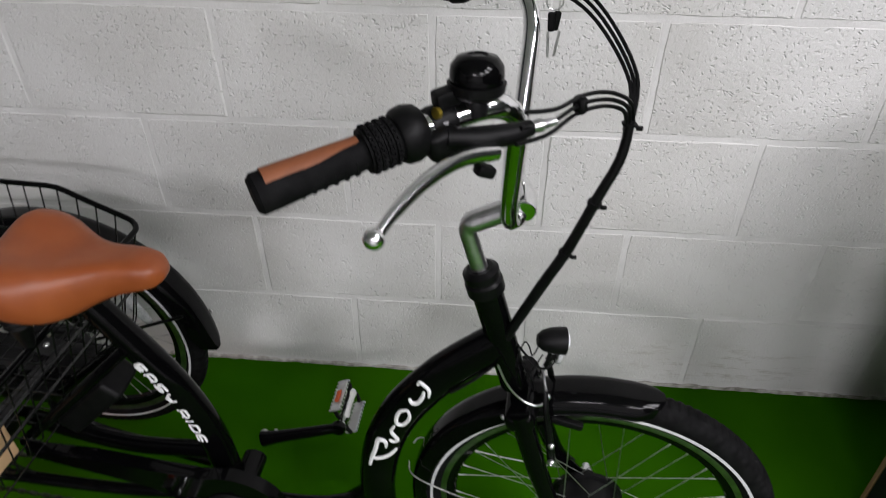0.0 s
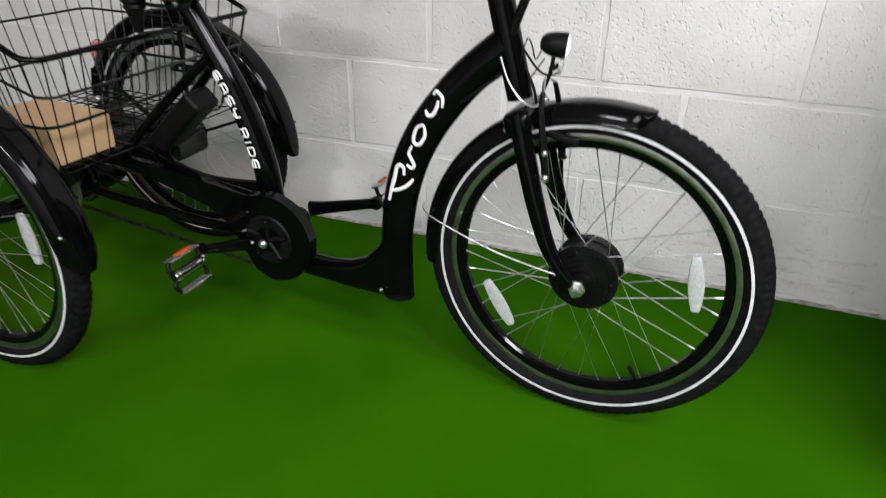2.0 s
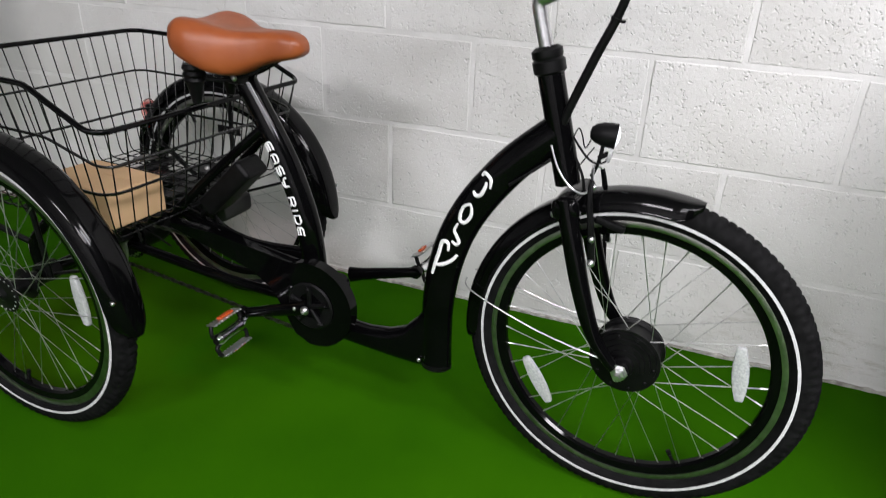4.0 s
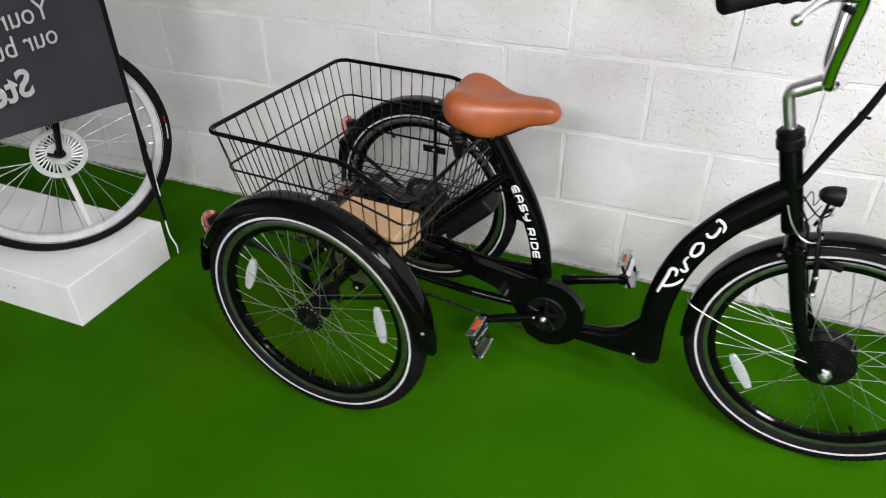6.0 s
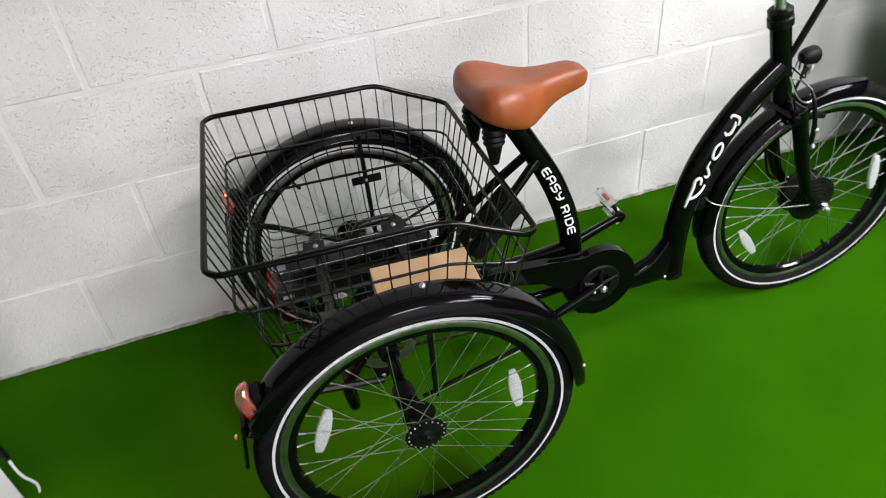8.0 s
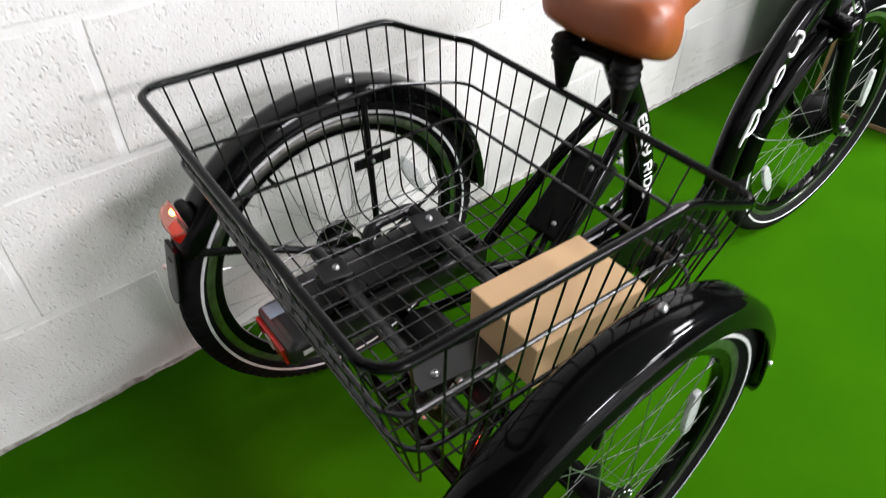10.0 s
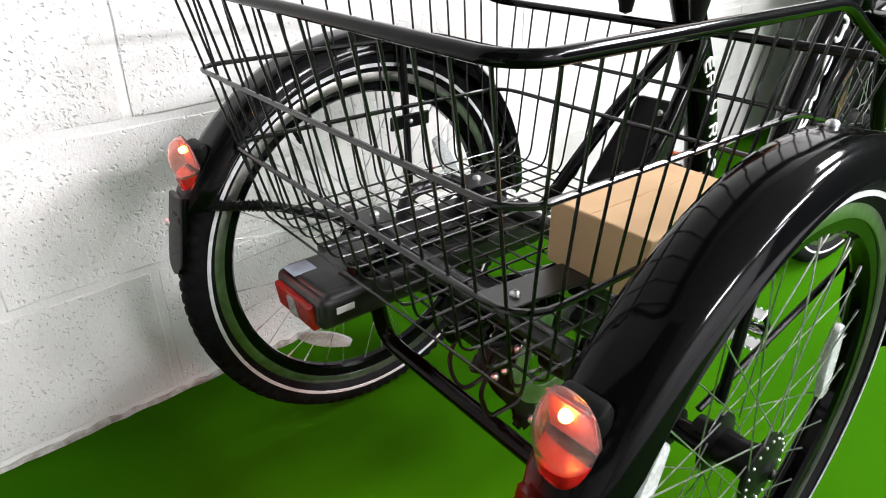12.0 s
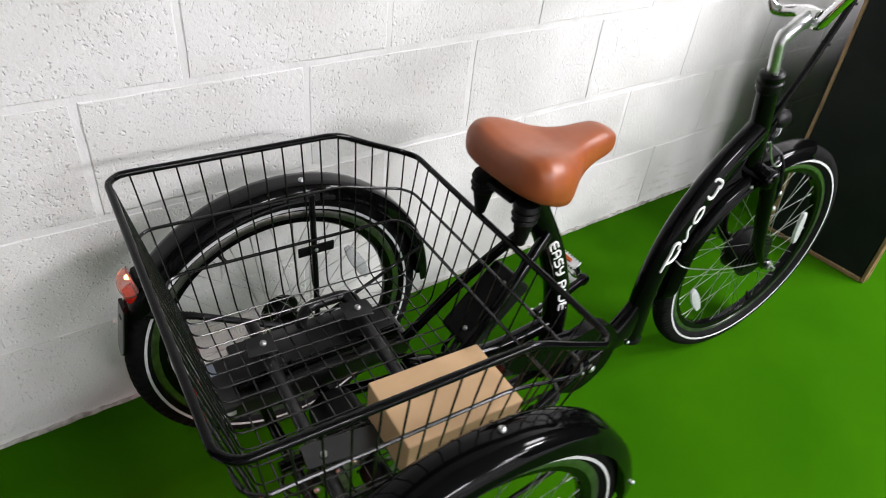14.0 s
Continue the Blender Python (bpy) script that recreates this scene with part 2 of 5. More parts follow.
WOOD = vary(material("pale_wood_edge", (0.2, 0.12, 0.055), 0.55), (0.16, 0.095, 0.042), (0.24, 0.15, 0.072), 25, bump=0.2, bump_scale=150)
BROWNGRIP = vary(material("brown_grip_rubber", (0.2, 0.06, 0.02), 0.65), (0.165, 0.05, 0.016), (0.22, 0.07, 0.024), 60, bump=0.2, bump_scale=800, distance=0.0006)
LABEL = vary(material("pale_blue_label", (0.26, 0.31, 0.38), 0.4), (0.22, 0.27, 0.34), (0.30, 0.35, 0.42), 40)
BRASS = material("yellow_alloy", (0.75, 0.55, 0.08), 0.35, 1.0)

# ---- helpers of form ----


def part(name, bm, mat, parent, label="", smooth=True, at=None):
    """Links a bmesh as one mesh object under a thing or a part."""
    me = bpy.data.meshes.new(name)
    bmesh.ops.recalc_face_normals(bm, faces=bm.faces[:])
    bm.to_mesh(me)
    bm.free()
    ob = piece(name, me, mat, parent, label, smooth, at)
    if smooth:
        even = ob.modifiers.new("even", "WEIGHTED_NORMAL")
        even.keep_sharp = True
    return ob


def piece(name, me, mat, parent, label="", smooth=True, at=None):
    """Links a mesh, which others may share, under a thing or a part."""
    if mat and not me.materials:
        me.materials.append(mat)
        me.polygons.foreach_set("use_smooth", [smooth] * len(me.polygons))
        if smooth:
            me.set_sharp_from_angle(angle=radians(38))
    ob = new(name, me)
    ob.parent = parent
    if at is not None:
        ob.matrix_basis = at
    if label:
        ob["label"] = label
    return ob


def thing(name, label, category, at=None, group="", kind=""):
    ob = new(name)
    ob.empty_display_size = 0.05
    if at is not None:
        ob.matrix_basis = at
    return tagged(ob, label, category, group, kind)


def smooth_line(points, n=6, closed=False):
    """A Catmull-Rom line through points, n steps a stretch."""
    ps = [Vector(p) for p in points]
    out, m = [], len(ps)
    for i in range(m if closed else m - 1):
        if closed:
            a, b, c, d = (ps[(i + k) % m] for k in (-1, 0, 1, 2))
        else:
            a, b, c, d = ps[max(i - 1, 0)], ps[i], ps[i + 1], ps[min(i + 2, m - 1)]
        for k in range(n):
            u = k / n
            out.append(0.5 * (2 * b + (c - a) * u + (2 * a - 5 * b + 4 * c - d) * u * u + (3 * b - a - 3 * c + d) * u**3))
    if not closed:
        out.append(ps[-1])
    return out


def corner_line(points, radius, n=5):
    """A polyline with rounded corners."""
    ps = [Vector(p) for p in points]
    out = [ps[0]]
    for a, b, c in zip(ps, ps[1:], ps[2:]):
        r = min(radius, (a - b).length * 0.49, (c - b).length * 0.49)
        p, q = b + (a - b).normalized() * r, b + (c - b).normalized() * r
        for k in range(n + 1):
            u = k / n
            out.append((1 - u) ** 2 * p + 2 * u * (1 - u) * b + u * u * q)
    out.append(ps[-1])
    return out


def tube(bm, points, radius, sides=10, closed=False, flat=1.0, cap=True):
    """A round or flattened tube along points; radius may be a list. flat stretches the ring along its first axis."""
    ps = [Vector(p) for p in points]
    m = len(ps)
    radii = radius if isinstance(radius, (list, tuple)) else [radius] * m
    if len(radii) != m:
        radii = [float(np.interp(i / (m - 1), np.linspace(0, 1, len(radii)), radii)) for i in range(m)]
    tangents = []
    for i in range(m):
        if closed:
            t = ps[(i + 1) % m] - ps[i - 1]
        else:
            t = ps[min(i + 1, m - 1)] - ps[max(i - 1, 0)]
        tangents.append(t.normalized())
    up = Vector((0, 0, 1)) if abs(tangents[0].z) < 0.9 else Vector((1, 0, 0))
    if flat != 1.0:
        up = Vector((0, 1, 0)) if abs(tangents[0].y) < 0.9 else Vector((1, 0, 0))
    normal = (up - tangents[0] * up.dot(tangents[0])).normalized()
    rings = []
    for i in range(m):
        normal = (normal - tangents[i] * normal.dot(tangents[i])).normalized()
        side = tangents[i].cross(normal)
        ring = []
        for k in range(sides):
            a = 2 * math.pi * (k + 0.5) / sides
            ring.append(bm.verts.new(ps[i] + radii[i] * (math.cos(a) * normal + flat * math.sin(a) * side)))
        rings.append(ring)
    for i in range(m if closed else m - 1):
        a, b = rings[i], rings[(i + 1) % m]
        shift = 0
        if closed and i == m - 1:
            shift = min(range(sides), key=lambda s: sum((a[k].co - b[(k + s) % sides].co).length for k in range(sides)))
        for k in range(sides):
            bm.faces.new((a[k], a[(k + 1) % sides], b[(k + 1 + shift) % sides], b[(k + shift) % sides]))
    if cap and not closed:
        bm.faces.new(rings[0][::-1])
        bm.faces.new(rings[-1])
    return bm


def lathe(bm, profile, n=48, m=None, closed=False):
    """Turns a profile of (radius, along) round the local y axis."""
    m = m or Matrix.Identity(4)
    rings = []
    for k in range(n):
        a = 2 * math.pi * k / n
        rings.append([bm.verts.new(m @ Vector((r * math.cos(a), y, r * math.sin(a)))) for r, y in profile])
    q = len(profile)
    for k in range(n):
        a, b = rings[k], rings[(k + 1) % n]
        for j in range(q if closed else q - 1):
            bm.faces.new((a[j], a[(j + 1) % q], b[(j + 1) % q], b[j]))
    if not closed:
        for j in (0, q - 1):
            if profile[j][0] > 1e-6:
                bm.faces.new([r[j] for r in rings])
    bmesh.ops.remove_doubles(bm, verts=bm.verts[:], dist=1e-6)
    return bm


def box(bm, size, m=None, bevel=0.0, segments=2, taper=1.0):
    """A box with rounded edges, centred on m. taper: how much smaller its top is."""
    m = m or Matrix.Identity(4)
    r = bmesh.ops.create_cube(bm, size=1.0)
    for v in r["verts"]:
        k = taper if v.co.z > 0 else 1.0
        v.co = Vector((v.co.x * size[0] * k, v.co.y * size[1] * k, v.co.z * size[2]))
    if bevel:
        edges = list({e for v in r["verts"] for e in v.link_edges})
        r2 = bmesh.ops.bevel(bm, geom=edges, offset=bevel, segments=segments, profile=0.5, affect="EDGES")
        verts = list({v for f in r2["faces"] for v in f.verts} | {v for v in r["verts"] if v.is_valid})
    else:
        verts = r["verts"]
    bmesh.ops.transform(bm, matrix=m, verts=verts)
    return bm


def ball(bm, radius, m=None, n=12):
    bmesh.ops.create_uvsphere(bm, u_segments=n, v_segments=n // 2 + 1, radius=radius, matrix=m or Matrix.Identity(4))
    return bm


def axis_to(p, q):
    """A pose at p whose local y runs towards q."""
    d = (Vector(q) - Vector(p)).normalized()
    return Matrix.Translation(p) @ d.to_track_quat("Y", "Z").to_matrix().to_4x4()


def rod(bm, p, q, radius, sides=10):
    return tube(bm, [p, q], radius, sides)


def stud(parent, place, way, radius=0.006, name="bolt", mat=None):
    """A domed bolt head."""
    bm = bmesh.new()
    r = radius
    lathe(bm, [(r, 0), (r, r * 0.4), (r * 0.75, r * 0.75), (r * 0.35, r * 0.9), (r * 0.3, r * 0.6), (0, r * 0.55)], 10, axis_to(place, Vector(place) + Vector(way)))
    return part(name, bm, mat or ALLOY, parent)


def lettering(name, text, size, m, mat, parent, depth=0.0006, shear=0.0, bold=0.0, spacing=1.0, wrap=0.0):
    """Letters of the built-in font as a thin mesh."""
    cu = bpy.data.curves.new(name, "FONT")
    cu.body, cu.size, cu.extrude, cu.shear, cu.offset, cu.space_character = text, size, depth, shear, bold, spacing
    cu.align_x, cu.align_y, cu.resolution_u = "CENTER", "CENTER", 3
    tmp = new(name, cu)
    me = bpy.data.meshes.new_from_object(tmp.evaluated_get(bpy.context.evaluated_depsgraph_get()))
    bpy.data.objects.remove(tmp)
    bpy.data.curves.remove(cu)
    me.materials.clear()
    if wrap:
        for v in me.vertices:
            v.co.z -= wrap - math.sqrt(max(0.0, wrap * wrap - v.co.y * v.co.y))
    return piece(name, me, mat, parent, smooth=False, at=m)


# ---- the room ----
X0, X1, Y0, Y1, HIGH = ROOM


def slab(name, x0, x1, y0, y1, z0, z1, mat, label, category):
    bm = bmesh.new()
    box(bm, (x1 - x0, y1 - y0, z1 - z0), pose((x0 + x1) / 2, (y0 + y1) / 2, (z0 + z1) / 2))
    return tagged(part(name, bm, mat, None, smooth=False), label, category, kind="structure")


FLOOR = -0.012
slab("floor", X0, X1, -2.2, Y1 + 0.02, -0.1, FLOOR, CARPET, "bright green short-pile carpet floor of a showroom", "floor")
slab("floor_1", X0, X1, Y0, -2.2, -0.1, FLOOR - 0.003, GREYFLOOR, "plain grey floor beyond the edge of the green carpet", "floor")
slab("ceiling", X0, X1, Y0, Y1 + 0.2, HIGH, HIGH + 0.1, CEILING, "plain off-white showroom ceiling", "ceiling")
slab("wall_west", X0 - 0.1, X0, Y0, Y1 + 0.2, FLOOR, HIGH, PLASTER, "plain pale side wall of the showroom", "wall")
slab("wall_east", X1, X1 + 0.1, Y0, Y1 + 0.2, FLOOR, HIGH, CHALK, "plain black side wall of the showroom", "wall")
slab("wall_south", X0, X1, Y0 - 0.1, Y0, FLOOR, HIGH, PLASTER, "plain pale wall facing the tricycle", "wall")
back_wall = slab("wall_north", X0, X1, Y1 + 0.0022, Y1 + 0.2, FLOOR, HIGH, MORTAR, "white-painted concrete block wall with pitted faces and thin mortar joints", "wall")

# unseen block, added only to throw the dark shadow beside the sign
slab("wall_partition", 1.960, X1, 0.03, 0.235, FLOOR, 1.10, CHALK, "unseen black block added behind the chalkboard sign to shade the wall", "wall")

# ragged strip; its dark grey holds both dirt and the shading line there
bm = bmesh.new()
rng = random.Random(11)
lip = []
n = 420
for k in range(n + 1):
    x = X0 + (X1 - X0) * k / n
    out, high = rng.uniform(0.002, 0.0065), rng.uniform(0.005, 0.013)
    lip.append([bm.verts.new(p) for p in ((x, Y1 + 0.002, FLOOR - 0.002), (x, Y1 - out, FLOOR - 0.002), (x, Y1 - out * 0.8, FLOOR + high * 0.7), (x, Y1 + 0.002, FLOOR + high))])
for a, b in zip(lip, lip[1:]):
    for j in range(4):
        bm.faces.new((a[j], a[(j + 1) % 4], b[(j + 1) % 4], b[j]))
bm.faces.new(lip[0][::-1])
bm.faces.new(lip[-1])
tagged(part("trim", bm, DIRT_SHADE, None), "ragged grey strip for the dirt and shading along the wall's foot", "trim", kind="structure")

# ---- the tricycle ----
AXLE_Z = 0.306
FRONT_X = 1.2
TRACKS_OUT = {-1: 0.346, 1: 0.320}  # each rear wheel from the middle
REAR = pose(0.015, 0.008, 0, 0, 0, -2.6)
FRAME = pose(0.45, 0, 0, 0, 0, -2.2) @ pose(-0.45, 0, 0)
STEER = pose(1.155, -0.032, 0, 0, 0, -5.2) @ pose(-1.15, 0, 0)
trike = thing("tricycle", "gloss black electric cargo tricycle with tan saddle and rear wire basket", "tricycle")


def tyre_mesh(outer, section, knobs, depth):
    """A tyre with a knobbly tread, turned round y."""
    bm = bmesh.new()
    n = knobs * 4
    centre = outer - section - depth
    rings = []
    angles = [-150, -125, -95, -65, -48, -40, -22, -14, 14, 22, 40, 48, 65, 95, 125, 150]
    for k in range(n):
        a = 2 * math.pi * k / n
        ring = []
        for j, d in enumerate(angles):
            t = radians(d)
            r = section
            mid, side = 6 <= j <= 9, j in (4, 5, 10, 11)
            phase = (k + (2 if (j < 8) else 0)) % 4
            if mid and (k % 4) in (0, 1, 2):
                r += depth
            elif side and phase in (0, 1):
                r += depth
            rr, yy = centre + r * math.cos(t), r * 0.98 * math.sin(t)
            ring.append(bm.verts.new((rr * math.cos(a), yy, rr * math.sin(a))))
        rings.append(ring)
    q = len(angles)
    for k in range(n):
        a, b = rings[k], rings[(k + 1) % n]
        for j in range(q - 1):
            bm.faces.new((a[j], a[j + 1], b[j + 1], b[j]))
    bmesh.ops.recalc_face_normals(bm, faces=bm.faces[:])
    me = bpy.data.meshes.new("tyre")
    bm.to_mesh(me)
    bm.free()
    return me


def mesh_of(bm, name):
    me = bpy.data.meshes.new(name)
    bmesh.ops.recalc_face_normals(bm, faces=bm.faces[:])
    bm.to_mesh(me)
    bm.free()
    return me


def stripe_mesh(radius, y, width=0.0048):
    bm = bmesh.new()
    for s in (-1, 1):
        lathe(bm, [(radius - width / 2, s * y), (radius - width / 2, s * (y + 0.0016)), (radius + width / 2, s * (y + 0.0012)), (radius + width / 2, s * (y - 0.001))], 96, closed=True)
    return mesh_of(bm, "stripe")


def rim_mesh(r_in, r_out, half):
    bm = bmesh.new()
    lathe(bm, [(r_in, -half * 0.45), (r_in + 0.004, -half * 0.85), (r_in + 0.0175, -half), (r_in + 0.018, half), (r_in + 0.004, half * 0.85), (r_in, half * 0.45)], 96, closed=True)
    return mesh_of(bm, "rim")


def track_mesh(r_in, r_out, half):
    bm = bmesh.new()
    lathe(bm, [(r_in, -half), (r_in + 0.003, -half - 0.0006), (r_out - 0.002, -half), (r_out, -half * 0.9), (r_out, half * 0.9), (r_out - 0.002, half), (r_in + 0.003, half + 0.0006), (r_in, half)], 96, closed=True)
    return mesh_of(bm, "brake_track")


def spoke_mesh(length, radius=0.0009):
    """A spoke along y from the hub with its nipple at the rim."""
    bm = bmesh.new()
    tube(bm, [(0, 0, 0), (0, length - 0.016, 0)], radius, 5)
    tube(bm, [(0, length - 0.016, 0), (0, length, 0)], radius * 1.6, 6)
    return mesh_of(bm, "spoke")


TYRE = tyre_mesh(0.3195, 0.0240, 96, 0.0030)
FRONT_TYRE = tyre_mesh(0.3205, 0.0264, 120, 0.0026)
FRONT_STRIPES = stripe_mesh(0.2862, 0.0248, 0.0052)
STRIPES = stripe_mesh(0.2862, 0.0226, 0.0052)
RIM = rim_mesh(0.2425, 0.262, 0.0125)
TRACKS = track_mesh(0.2600, 0.2765, 0.0146)
reflector_bm = bmesh.new()
box(reflector_bm, (0.024, 0.011, 0.108), None, 0.004, 2)
bmesh.ops.subdivide_edges(reflector_bm, edges=[e for e in reflector_bm.edges if abs(e.verts[0].co.z - e.verts[1].co.z) > 0.05], cuts=5, use_grid_fill=True)
for v in reflector_bm.verts:
    v.co.x *= 1.2 - 0.6 * abs(v.co.z / 0.054) ** 2
REFLECTOR = mesh_of(reflector_bm, "reflector")
valve_bm = bmesh.new()
lathe(valve_bm, [(0.0035, 0), (0.0035, 0.02), (0.0045, 0.021), (0.0045, 0.03), (0.0, 0.031)], 8)
VALVE = mesh_of(valve_bm, "valve")


def lace(wheel, hub_r, flange, r_rim, count, mat, cross, phase=0.0):
    """Spokes from two hub flanges, crossing on their way to the rim."""
    per = count // 2
    length = None
    me = None
    for s in (-1, 1):
        for i in range(per):
            a = 2 * math.pi * (i + (0.5 if s > 0 else 0) + phase) / per
            lean = cross if i % 2 else -cross
            p = Vector((hub_r * math.cos(a + lean), s * (flange + (0.002 if i % 2 else -0.002)), hub_r * math.sin(a + lean)))
            q = Vector((r_rim * math.cos(a), s * 0.003, r_rim * math.sin(a)))
            if me is None:
                length = (q - p).length
                me = spoke_mesh(length)
            piece("spoke", me, mat, wheel, at=axis_to(p, q))


def reflectors(wheel, angles, radius=0.195, y=0.0):
    for d in angles:
        a = radians(d)
        piece("reflector", REFLECTOR, CLEAR, wheel, "clear plastic spoke reflector", at=Matrix.Translation((radius * math.cos(a), y, radius * math.sin(a))) @ pose(0, 0, 0, 0, -d, 0))


def wheel_base(at, name, label, valve_angle, tyre, stripes):
    w = new(name)
    w.empty_display_size = 0.03
    w.parent, w.matrix_basis = trike, at
    w["label"] = label
    piece("tyre", tyre, RUBBER, w, "black knobbly tyre")
    piece("stripe", stripes, STRIPE, w, "white reflective sidewall stripe")
    piece("rim", RIM, GLOSS, w, "black rim")
    piece("brake_track", TRACKS, TRACKMETAL, w, "worn alloy brake track")
    a = radians(valve_angle)
    p = Vector((0.245 * math.cos(a), 0, 0.245 * math.sin(a)))
    piece("valve", VALVE, PLASTIC, w, at=axis_to(p, p * 0.5))
    return w


def rear_wheel(side, angles, valve_angle, phase):
    w = wheel_base(REAR @ pose(0, side * TRACKS_OUT[side], AXLE_Z), "rear_wheel", "black spoked rear wheel with white striped tyre", valve_angle, TYRE, STRIPES)
    bm = bmesh.new()
    s = side
    lathe(bm, [(0.0, s * 0.033), (0.009, s * 0.033), (0.013, s * 0.030), (0.019, s * 0.0275), (0.039, s * 0.026), (0.042, s * 0.0235), (0.039, s * 0.020), (0.022, s * 0.018), (0.018, 0), (0.02, -s * 0.02), (0.034, -s * 0.024), (0.034, -s * 0.028), (0.018, -s * 0.031), (0.018, -s * 0.05)], 28)
    part("hub", bm, SATIN, w, "black alloy hub")
    lace(w, 0.036, 0.023, 0.245, 36, STEEL, radians(62), phase)
    for k in range(18):
        a = 2 * math.pi * k / 18 + 0.1
        stud(w, (0.0355 * math.cos(a), s * 0.0262, 0.0355 * math.sin(a)), (0, s, 0), 0.0018, "rivet")
    stud(w, (0, s * 0.033, 0), (0, s, 0), 0.006, "axle_nut", SATIN)
    reflectors(w, angles, 0.196)
    return w


rear_wheel(-1, (7, 160), 262, 0.0)
rear_wheel(1, (28, 240), 120, 0.2)

# front wheel with hub motor
front = wheel_base(STEER @ pose(FRONT_X, 0, AXLE_Z), "front_wheel", "spoked front wheel with black hub motor", 300, FRONT_TYRE, FRONT_STRIPES)
bm = bmesh.new()
lathe(bm, [(0.0, -0.062), (0.012, -0.062), (0.013, -0.052), (0.0202, -0.051), (0.0221, -0.045), (0.0313, -0.044), (0.0317, -0.040), (0.0396, -0.0395), (0.0400, -0.0355), (0.0488, -0.035), (0.0492, -0.0315), (0.0589, -0.031), (0.0593, -0.0275), (0.0653, -0.027), (0.0653, -0.020), (0.0589, -0.017), (0.0589, 0.017), (0.0653, 0.020), (0.0653, 0.027), (0.0607, 0.030), (0.0460, 0.038), (0.0276, 0.044), (0.013, 0.05), (0.0, 0.06)], 40)
part("hub_motor", bm, SATIN, front, "black hub motor casing")
for k in range(10):
    a = 2 * math.pi * k / 10
    stud(front, (0.0538 * math.cos(a), -0.031, 0.0538 * math.sin(a)), (0, -1, 0), 0.003, "screw", PLASTIC)
lace(front, 0.062, 0.023, 0.245, 36, STEEL, radians(34), 0.15)
for s in (-1, 1):
    bm = bmesh.new()
    lathe(bm, [(0.0165, 0), (0.0165, 0.002), (0.0125, 0.0022), (0.0125, 0.011), (0.007, 0.0125), (0.007, 0.022), (0.0, 0.0225)], 6, axis_to((0, s * 0.068, 0), (0, s, 0)))
    part("axle_nut", bm, ALLOY, front, "bright steel axle nut", smooth=False)
reflectors(front, (9, 214), 0.196, -0.012)


def mudguard(parent, centre, radius, a0, a1, width, name, label, flare):
    """A pressed guard: flat crown, sloping shoulders, turned lip."""
    bm = bmesh.new()
    h = width / 2
    section = [(-h, -0.030), (-h + 0.002, -0.026), (-h * 0.86, -0.010), (-h * 0.60, -0.0015), (-h * 0.3, 0.0), (h * 0.3, 0.0), (h * 0.60, -0.0015), (h * 0.86, -0.010), (h - 0.002, -0.026), (h, -0.030)]
    inner = [(y * 0.94, d - 0.0018) for y, d in reversed(section)]
    loop = section + inner
    n = 56
    rings = []
    for k in range(n + 1):
        u = k / n
        a = radians(a0 + (a1 - a0) * u)
        r = radius + flare * (max(0, 1 - u / 0.08) ** 2 + max(0, (u - 0.92) / 0.08) ** 2)
        near = min(u, 1 - u)
        end = 1.0 if near > 0.075 else 0.34 + 0.66 * math.sqrt(1 - (1 - near / 0.075) ** 2)
        rings.append([bm.verts.new((centre[0] + (r + d * (1 if end > 0.99 else end)) * math.cos(a), centre[1] + y * end, centre[2] + (r + d * end) * math.sin(a))) for y, d in loop])
    q = len(loop)
    for a, b in zip(rings, rings[1:]):
        for j in range(q):
            bm.faces.new((a[j], a[(j + 1) % q], b[(j + 1) % q], b[j]))
    bm.faces.new(rings[0][::-1])
    bm.faces.new(rings[-1])
    return part(name, bm, GLOSS, parent, label)


